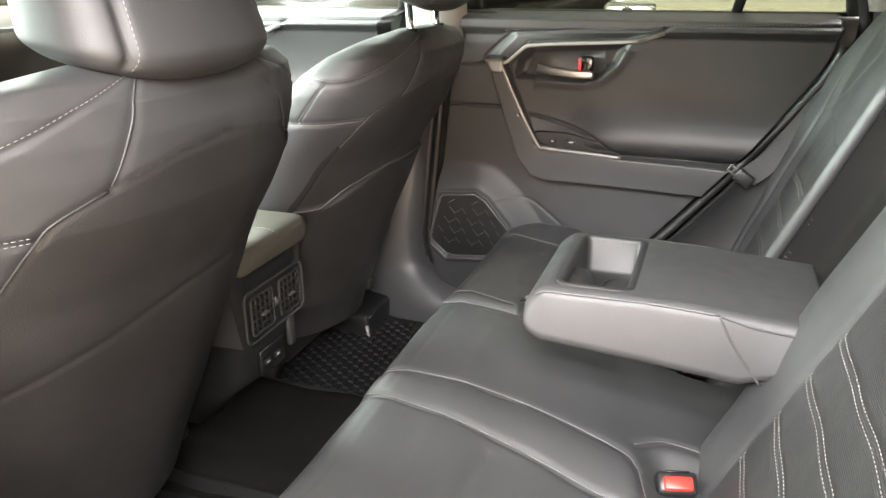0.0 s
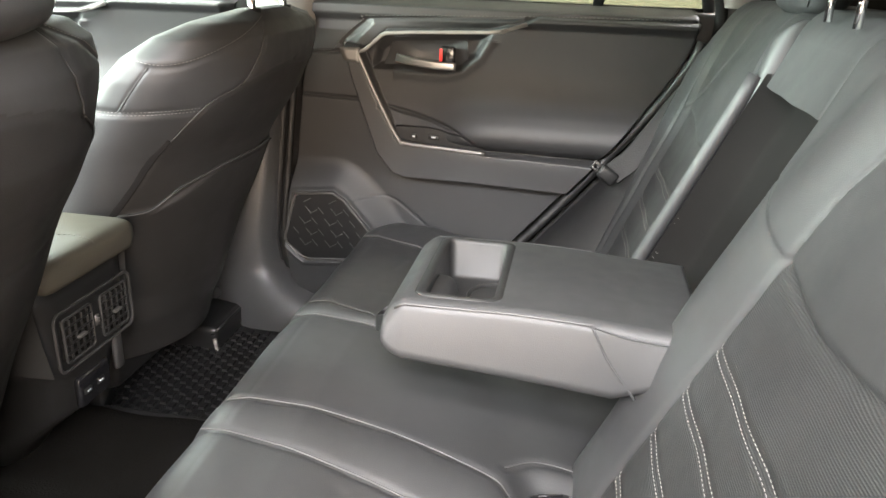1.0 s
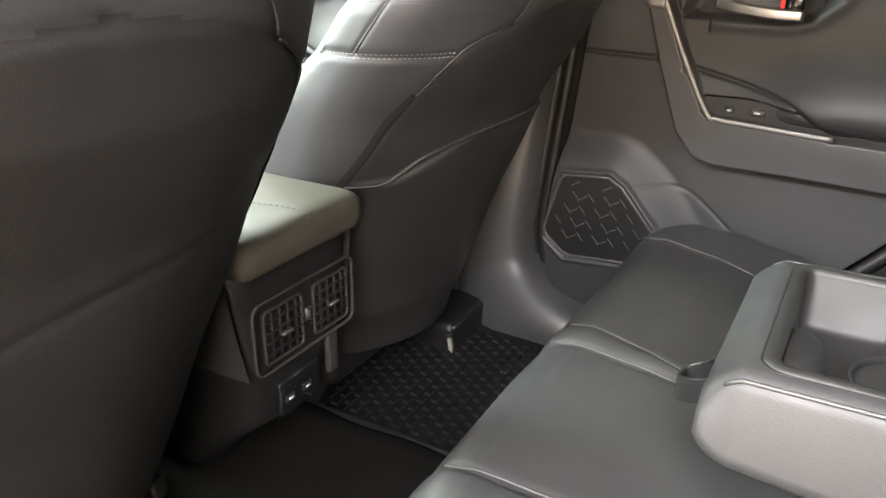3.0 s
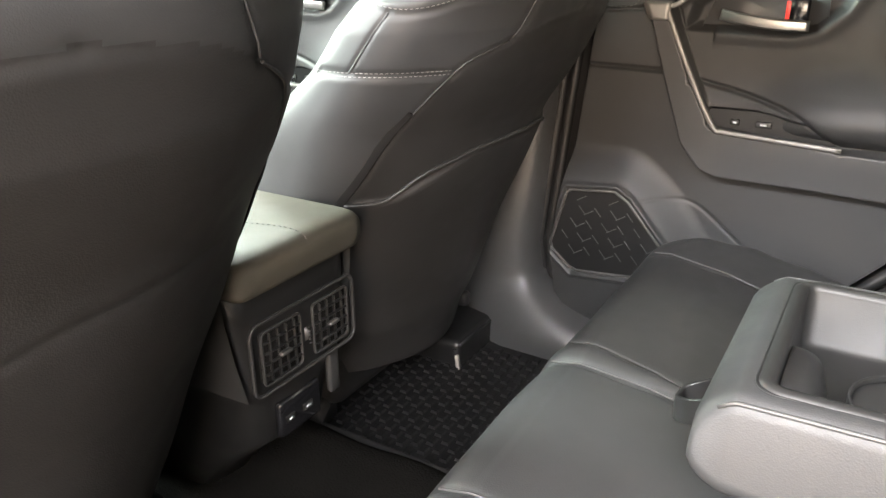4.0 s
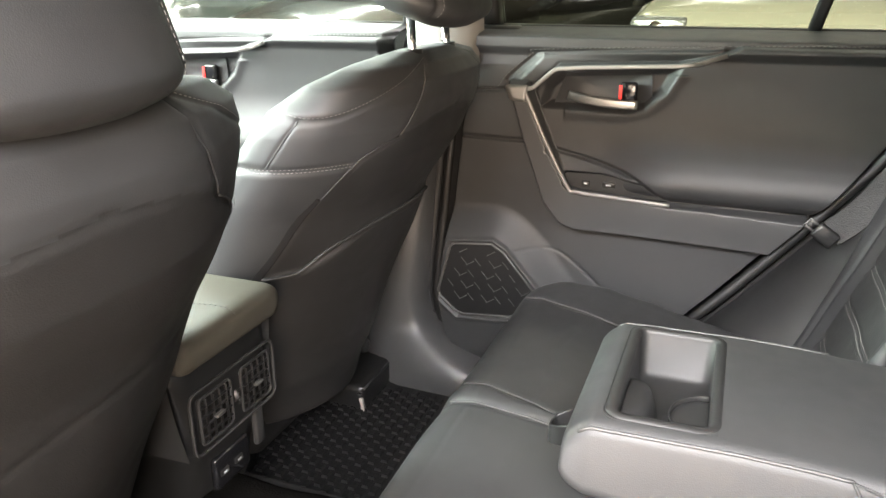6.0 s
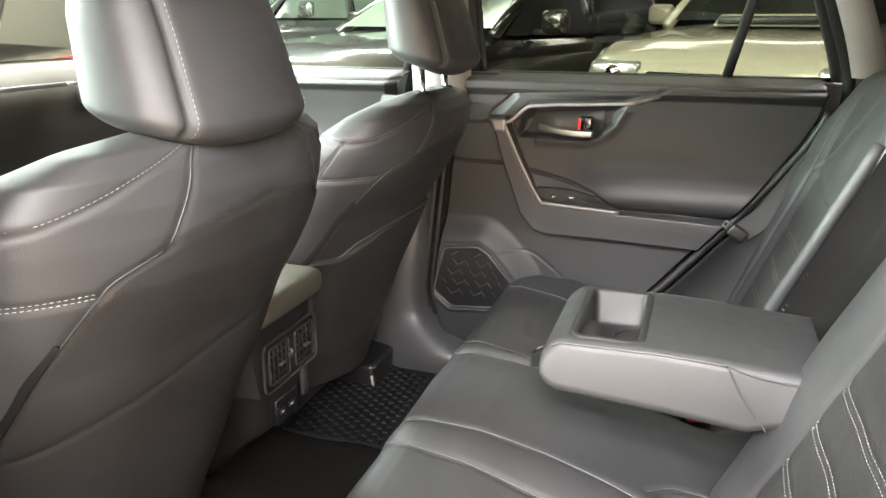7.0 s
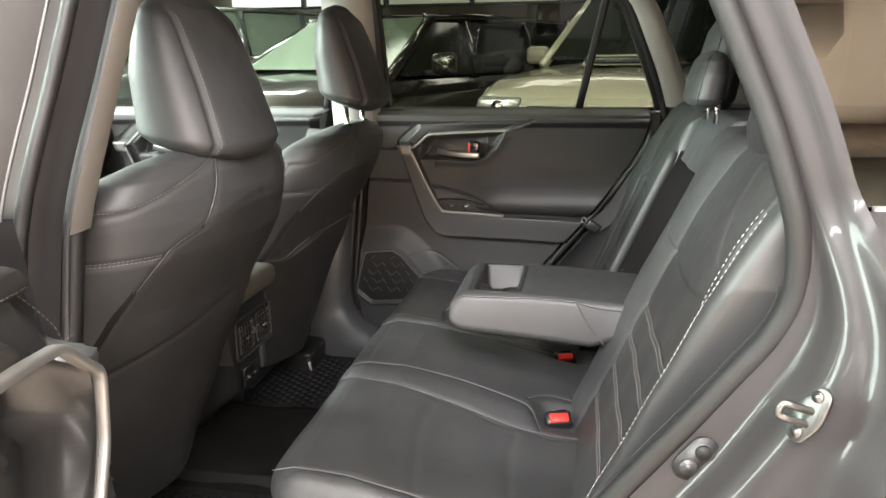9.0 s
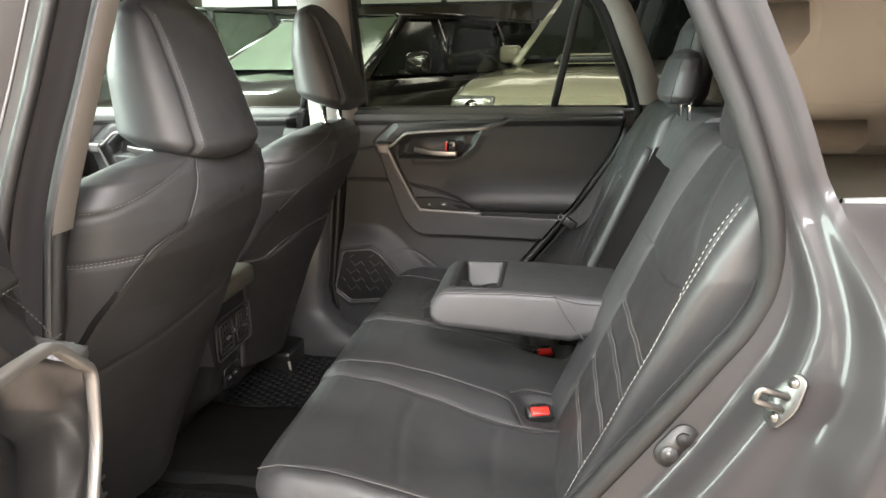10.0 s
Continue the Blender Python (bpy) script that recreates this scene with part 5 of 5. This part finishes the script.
car_door(1, "rear_door", "closed far rear door with silver trim, handle and tinted window", 0.0, lambda z: float(door_front(z, 1)) + 0.022, lambda z: rear_edge(z) - 0.05, (-0.16, 0.84, 0.0), 0, fine=1.8, glass_from=lambda z: -0.060)
car_door(-1, "rear_door", "open near rear door of dark grey metallic with silver pull grip", 0.0, rear_front, rear_edge, (-0.16, -0.84, 0.0), -76, swing=(0.052, -0.028, 0.012), glass_from=lambda z: 0.06 + 0.28 * (z - 1.05),
         corner=((-0.03, 0.95), (-0.02, 0.984), (-0.014, 1.007), (0.013, 1.051), (0.047, 1.084), (0.08, 1.102), (0.12, 1.106)))
car_door(1, "front_door", "closed far front door with silver trim and clear window", -0.92, lambda z: -1.25, lambda z: -0.27 + 0.3 * max(0, z - 1.05), (-1.25, 0.84, 0.0), 0, glass_mat=CLEAR)
car_door(-1, "front_door", "closed near front door of dark grey metallic paint", -0.92, lambda z: -1.25, lambda z: -0.27 + 0.3 * max(0, z - 1.05), (-1.25, -0.84, 0.0), 0, glass_mat=CLEAR)
# seal strip along the rear edge of the far door
part("inner_seal", tube([(rear_edge(z) - 0.045, 0.665, z) for z in np.linspace(0.5, 1.05, 30)], 0.010), RUBBER, car)

# ---------- center console, dashboard, floor mats ----------
def console():
    th = thing("center_console", (-0.20, 0, 0.40), "black center console with rear air vents and padded lid", "console")
    o = np.array((-0.20, 0, 0.40))
    # body: narrow below, wide under the lid
    P = []
    for z, hw, x in ((0.37, 0.055, -0.36), (0.44, 0.058, -0.31), (0.49, 0.066, -0.25), (0.52, 0.070, -0.218), (0.575, 0.074, -0.210), (0.598, 0.084, -0.204), (0.61, 0.090, -0.200), (0.66, 0.099, -0.199), (0.71, 0.107, -0.200), (0.735, 0.110, -0.203), (0.742, 0.108, -0.210)):
        r = 0.018
        ring = [(x - 0.004, -hw + r), (x, -hw + 2.2 * r), (x + 0.003, 0), (x, hw - 2.2 * r), (x - 0.004, hw - r), (x - r, hw - 0.003), (x - 0.05, hw), (-0.85, hw), (-0.86, 0), (-0.85, -hw), (x - 0.05, -hw), (x - r, -hw + 0.003)]
        P.append([(a, b, z) for a, b in ring])
    part("console_body", sheet(np.array(P) - o, around=True, caps=True), BLACK, th, "black plastic console body")
    # lighter side cheek beside the vents
    for s in (-1, 1):
        part("side_cheek", sheet(np.array([[(-0.206, s * (hw + 0.0015), z), (-0.25, s * (hw + 0.004), z), (-0.40, s * (hw + 0.004), z)] for z, hw in ((0.60, 0.087), (0.66, 0.100), (0.71, 0.108), (0.738, 0.1105))]) - o), PLASTIC, th)
    # padded lid with a crowned top, rounded rear corners and a stitched seam along its middle
    P = []
    for f in np.linspace(0, 1, 60):
        x = -0.172 - 0.366 * f
        k = math.sqrt(max(0.0, 1 - max(0.0, 1 - f / 0.075) ** 2)) * 0.5 + 0.5
        ring = rrect(0.222 * (0.80 + 0.20 * min(1.0, 2 * k - 1 + 0.12 * (k > 0.6)) ** 0.6), 0.050 * k, 0.021 * k, 6)
        P.append([(x, -0.008 + q[0], 0.764 + q[1] + (0.005 * (1 - (q[0] / 0.11) ** 2) if q[1] > 0 else 0)) for q in ring])
    part("armrest_lid", sheet(np.array(P) - o, around=True, caps=True), LID, th, "padded grey-brown leather console lid")
    ln = spline([(-0.172, -0.004, 0.776), (-0.177, -0.005, 0.786), (-0.188, -0.007, 0.7918), (-0.21, -0.012, 0.7946), (-0.26, -0.024, 0.7946), (-0.34, -0.030, 0.7946)], 60)
    part("stitching", stitches(np.array(ln) - o, 0.0045, 0.0025, 0.0006), THREAD_DARK, th)
    # vents: one shallow frame, two dark wells with crossed vanes and a small tab each
    fr = rrect(0.184, 0.092, 0.014, 5)
    part("vent_frame", sweep([np.array((-0.1965, 0.006 + q[0], 0.652 + q[1])) - o for q in fr], rrect(0.004, 0.005, 0.0015), (1, 0, 0), closed=True), PLASTIC, th, "raised frame round the vents")
    for s, yc in ((-1, -0.038), (1, 0.050)):
        v = part("air_vent", box((0.02, 0.064, 0.066), np.array((-0.2055, yc, 0.652)) - o, 0.004), FELT, th, "square rear air vent")
        part("vent_rim", sweep([np.array((-0.1945, yc + q[0], 0.652 + q[1])) - o for q in rrect(0.066, 0.068, 0.006, 4)], rrect(0.003, 0.004, 0.001), (1, 0, 0), closed=True), PLASTIC, v)
        for k in range(4):
            part("vane", box((0.006, 0.060, 0.0022), np.array((-0.1945, yc, 0.6315 + 0.0137 * k)) - o, 0.0007), BLACK, v)
        for k in range(4):
            part("vane", box((0.004, 0.0022, 0.062), np.array((-0.1935, yc - 0.021 + 0.014 * k, 0.652)) - o, 0.0007), BLACK, v)
        part("tab", box((0.007, 0.018, 0.005), np.array((-0.190, yc, 0.650)) - o, 0.002), SATIN, v, "silver vane tab")
    part("thumb_wheel", tube([np.array((-0.2005, 0.002, 0.652)) - o, np.array((-0.2005, 0.010, 0.652)) - o], 0.010, 18), PLASTIC, th)
    for k in range(5):
        part("mark", box((0.001, 0.004, 0.0018), np.array((-0.190, 0.006, 0.641 + 0.0055 * k)) - o, 0), RIB, th)
    # socket panel under the vents
    sp = part("socket_panel", box((0.012, 0.075, 0.050), np.array((-0.209, -0.006, 0.549)) - o, 0.004), PLASTIC_GLOSS, th, "dark panel with two charging sockets")
    part("cheek", box((0.010, 0.020, 0.07), np.array((-0.206, 0.060, 0.575)) - o, 0.004), PLASTIC, th)
    for s in (-1, 1):
        part("socket", box((0.004, 0.017, 0.009), np.array((-0.2025, s * 0.016 - 0.012, 0.549)) - o, 0.001), BLACK, sp)
        part("mark", box((0.001, 0.008, 0.0022), np.array((-0.2, s * 0.016 - 0.012, 0.549)) - o, 0), MARK, sp)


console()


def floor_mat(y0, y1, x0, x1, z, label):
    th = thing("floor_mat", ((x0 + x1) / 2, (y0 + y1) / 2, z), label, "floor mat", "rear floor mats")
    o = np.array(((x0 + x1) / 2, (y0 + y1) / 2, 0))
    w, h = x1 - x0, y1 - y0
    ring = rrect(w, h, 0.05, 6)
    P = []
    for k, zz in ((1.0, -0.006), (1.0, 0.030), (0.985, 0.034), (0.965, 0.030), (0.94, 0.006), (0.92, 0.002), (0.2, 0.002)):
        P.append([(a * k, b * k, zz) for a, b in ring])
    part("mat_tray", sheet(P, around=True, caps=True), MAT_RUBBER, th, "black rubber tray with a raised rim")
    V, F = [], []
    nx, ny = int(w * 0.86 / 0.020), int(h * 0.86 / 0.026)
    for i in range(nx):
        for j in range(ny):
            cx, cy = -w * 0.43 + 0.020 * (i + 0.5), -h * 0.43 + 0.026 * (j + 0.5 + 0.5 * (i % 2))
            n0 = len(V)
            for sx, sy, zz in ((0.0065, 0.0095, 0.002), (0.0050, 0.0080, 0.0062)):
                V += [(cx - sx, cy - sy, zz), (cx + sx, cy - sy, zz), (cx + sx, cy + sy, zz), (cx - sx, cy + sy, zz)]
            F += [(n0 + a, n0 + (a + 1) % 4, n0 + 4 + (a + 1) % 4, n0 + 4 + a) for a in range(4)] + [(n0 + 4, n0 + 5, n0 + 6, n0 + 7)]
    tagged(part("raised_studs", raw(V, F, False), MAT_RUBBER, th, "rows of small raised studs"), kind="stuff")
    return th


floor_mat(0.16, 0.602, -0.52, 0.10, 0.352, "black rubber rear floor mat with raised studs and rim")
floor_mat(-0.63, -0.16, -0.52, 0.10, 0.352, "black rubber rear floor mat with raised studs and rim")
# raised rubber step of the floor beside the sill, under the passenger seat's rear corner
step = thing("floor_step", (-0.372, 0.545, 0.345), "black rubber step of the floor under the passenger seat", "floor cover")
part("step_block", box((0.262, 0.172, 0.066), (0, 0, 0.03), 0.014, 4), MAT_RUBBER, step, "glossy black rubber block with rounded corners")
part("step_rim", box((0.34, 0.022, 0.045), (0.30, 0.060, 0.022), 0.008, 3), MAT_RUBBER, step, "raised rubber rim beside the sill")
# short pale upright strips at two corners of the block
for cx, cy in ((0.129, -0.087), (0.134, 0.052)):
    part("corner_cap", tube([(cx, cy, 0.006), (cx - 0.001, cy, 0.020), (cx - 0.005, cy + 0.002, 0.036)], 0.0045, 8), PILLAR, step, "pale strip at a corner of the rubber step")
part("step_lip", sweep([(0.127, -0.080, 0.055), (0.127, 0.080, 0.055)], rrect(0.010, 0.006, 0.0025), (0, 0, 1)), MAT_RUBBER, step)


def dashboard():
    th = thing("dashboard", (-1.15, 0, 0.935), "grey-brown padded dashboard with silver-edged air vents", "dashboard")
    P = []
    for y in np.linspace(-0.70, 0.70, 30):
        P.append([(-1.50, y, 1.06), (-1.30, y, 1.085), (-1.12, y, 1.082), (-1.00, y, 1.06), (-0.965, y, 1.03), (-0.955, y, 0.99), (-0.97, y, 0.93), (-1.03, y, 0.84), (-1.10, y, 0.66), (-1.50, y, 0.60)])
    part("dash_pad", sheet(np.array(P) - np.array((-1.15, 0, 0.9)), around=True, caps=True), DASH, th, "padded grey-brown dash")
    part("silver_strip", sweep([(0.206, y, 0.148) for y in np.linspace(-0.30, 0.325, 30)], rrect(0.010, 0.006, 0.002), (1, 0, 0)), SILVER, th, "thin silver strip along the dash")
    for y0 in (-0.62, 0.43):
        v = part("air_vent", box((0.03, 0.13, 0.05), (0.20, y0, 0.125), 0.006), BLACK, th, "dash air vent")
        for k in range(3):
            part("vane", box((0.012, 0.12, 0.004), (0.213, y0, 0.112 + 0.013 * k), 0.001), PLASTIC, v)
        part("silver_edge", sweep([(0.215, y0 - 0.11, 0.150), (0.216, y0 - 0.072, 0.148), (0.217, y0 - 0.060, 0.100), (0.217, y0 + 0.070, 0.098), (0.215, y0 + 0.078, 0.150)], rrect(0.009, 0.008, 0.002), (1, 0, 0)), SILVER, v, "silver vent surround")
    return th


dashboard()
wheel = thing("steering_wheel", (-0.78, -0.365, 0.93), "black leather steering wheel with silver spokes", "steering wheel")
wheel.rotation_euler = (0, radians(65), 0)
part("rim", tube([(0.185 * math.cos(a), 0.185 * math.sin(a), 0) for a in np.linspace(0, 2 * math.pi, 49)[:-1]], 0.016, 10, closed=True), LEATHER, wheel)
part("hub", box((0.13, 0.15, 0.05), (0, 0, -0.02), 0.02), PLASTIC, wheel)
for a in (0, 90, 180):
    part("spoke", sweep([(0.05 * math.sin(radians(a)), 0.05 * math.cos(radians(a)), -0.02), (0.18 * math.sin(radians(a)), 0.18 * math.cos(radians(a)), -0.004)], rrect(0.035, 0.012, 0.004), (0, 0, 1)), SILVER, wheel)

# ---------- parked cars in the hall ----------
def parked_car(at, heading, paint, label, hood=1.08, roof=1.78, length=4.6, half=0.93, scoop=False, panes=None, screen=None):
    """A sport utility car. Its front bumper is at the origin and it reaches back along its own +x."""
    th = thing("parked_car", at, label, "car", "parked cars")
    th.rotation_euler = (0, 0, radians(heading))
    belt = hood + 0.02
    # lower body, lofted front to back
    st = [(0.0, 0.80, 0.42, hood - 0.36), (0.03, 0.90, 0.36, hood - 0.26), (0.12, 0.96, 0.32, hood - 0.15), (0.35, 1.0, 0.30, hood - 0.06), (0.8, 1.0, 0.30, hood - 0.01), (1.35, 1.0, 0.30, hood + 0.03),
          (2.2, 1.0, 0.30, belt + 0.02), (3.4, 1.0, 0.30, belt + 0.03), (4.3, 0.98, 0.33, belt + 0.05), (length - 0.03, 0.93, 0.4, belt + 0.02), (length, 0.85, 0.5, belt - 0.1)]
    xs = np.array([q[0] for q in st])
    P = []
    for x in np.linspace(0, length, 70):
        k, zb, zt = (float(np.interp(x, xs, [q[i] for q in st])) for i in (1, 2, 3))
        h = half * k
        P.append([(x, -h * 0.90, zb), (x, -h * 0.985, zb + 0.1), (x, -h, zb + 0.3), (x, -h * 0.985, zt - 0.16), (x, -h * 0.95, zt - 0.06), (x, -h * 0.86, zt - 0.008), (x, -h * 0.5, zt + 0.022), (x, -h * 0.28, zt + 0.018), (x, 0, zt + 0.030),
                  (x, h * 0.28, zt + 0.018), (x, h * 0.5, zt + 0.022), (x, h * 0.86, zt - 0.008), (x, h * 0.95, zt - 0.06), (x, h * 0.985, zt - 0.16), (x, h, zb + 0.3), (x, h * 0.985, zb + 0.1), (x, h * 0.90, zb)])
    body = part("body", sheet(P, around=True, caps=True), paint, th)
    # cabin: roof, pillars and panes
    a0, a1, b1, b0 = 1.25, 1.95, length - 0.5, length - 0.08
    top, low = half * 0.72, half * 0.92
    part("roof", sheet([[(x, y * top, roof - 0.05 * (abs(y)) ** 3 - 0.04 * ((x - 2.8) / 1.2) ** 2) for y in np.linspace(-1, 1, 12)] for x in np.linspace(a1 - 0.05, b1 + 0.1, 16)]), paint, th)
    c = np.array
    for s in (-1, 1):
        for (xa, xb), w in (((a0, a1), 0.07), ((2.35, 2.40), 0.09), ((3.35, 3.32), 0.10), ((b0, b1), 0.16)):
            part("pillar", sweep([c((xa, s * low, belt)), c((xb, s * top, roof - 0.06))], rrect(w, 0.07, 0.02), (0, s, 0.25)), paint, th)
        part("roof_edge", sweep([c((a1 - 0.05, s * top, roof - 0.05)), c((2.8, s * top, roof - 0.03)), c((b1 + 0.1, s * top, roof - 0.06))], rrect(0.07, 0.05, 0.02), (0, 0, 1)), paint, th)
        for (x0, x1), (x2, x3) in (((1.36, 2.32), (1.98, 2.36)), ((2.44, 3.30), (2.44, 3.28)), ((3.40, b0 - 0.08), (3.38, b1 - 0.08))):
            wd = part("side_window", sheet([[(x0, s * low, belt), (x1, s * low, belt)], [(x2, s * top, roof - 0.07), (x3, s * top, roof - 0.07)]]), panes or CAR_GLASS, th)
        part("mirror", box((0.10, 0.22, 0.16), (1.62, s * (half + 0.14), belt + 0.09), 0.05, 4), paint, th)
        part("mirror_arm", box((0.05, 0.14, 0.04), (1.66, s * (half + 0.0), belt + 0.02), 0.012), PLASTIC, th)
        hd = part("headlamp", box((0.16, 0.36, 0.15), (0.12, s * half * 0.70, hood - 0.25), 0.04, 3), LENS, th, "clear headlamp")
        part("lamp_bowl", tube([(0.03, s * half * 0.70, hood - 0.25), (0.045, s * half * 0.70, hood - 0.25)], 0.05, 16), CHROME, hd)
        for wx in (0.86, length - 0.9):
            wh = part("wheel", tube([(wx, s * (half - 0.22), 0.37), (wx, s * (half - 0.19), 0.37), (wx, s * half, 0.37), (wx, s * (half + 0.01), 0.37)], 0.37, 32), TYRE, th)
            part("rim", tube([(wx, s * (half + 0.005), 0.37), (wx, s * (half + 0.016), 0.37)], 0.24, 24), SILVER, wh)
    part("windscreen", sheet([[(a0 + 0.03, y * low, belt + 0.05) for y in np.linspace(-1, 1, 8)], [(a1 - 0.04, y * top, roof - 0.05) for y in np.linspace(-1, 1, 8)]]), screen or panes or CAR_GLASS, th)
    part("rear_window", sheet([[(b0 - 0.02, y * low, belt + 0.04) for y in (-1, 1)], [(b1 + 0.08, y * top, roof - 0.07) for y in (-1, 1)]]), panes or CAR_GLASS, th)
    gr = part("grille", box((0.05, 0.9, 0.22), (0.01, 0, hood - 0.34), 0.02), PLASTIC_GLOSS, th)
    for k in range(4):
        part("bar", box((0.03, 0.86, 0.018), (-0.02, 0, hood - 0.41 + 0.05 * k), 0.004), CHROME, gr)
    part("bumper", box((0.16, 1.7, 0.22), (0.05, 0, 0.5), 0.06, 3), paint, th)
    if scoop:
        sc = part("hood_scoop", sheet([[(x, y, hood + 0.03 + 0.075 * sm((x - 0.72) / 0.03) * sm((1.35 - x) / 0.4) * sm((0.36 - abs(y)) / 0.06) ) for y in np.linspace(-0.40, 0.40, 40)] for x in np.linspace(0.70, 1.34, 40)]), paint, th)
        part("intake", box((0.05, 0.62, 0.050), (0.722, 0, hood + 0.068), 0.012), BLACK, sc, "dark scoop intake")
    return th


parked_car((0.54, 3.58, GROUND), 68.5, WHITE_CAR, "white sport utility car with a hood scoop", hood=1.22, roof=1.92, half=0.98, scoop=True)
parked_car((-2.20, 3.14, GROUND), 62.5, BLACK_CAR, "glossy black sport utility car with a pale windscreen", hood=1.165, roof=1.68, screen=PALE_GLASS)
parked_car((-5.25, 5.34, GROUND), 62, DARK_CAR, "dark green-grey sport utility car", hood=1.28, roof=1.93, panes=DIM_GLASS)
parked_car((-5.3, 4.55, GROUND), -90, RED_CAR, "red sport utility car beside the shop front", hood=1.06, roof=1.72, half=0.85)
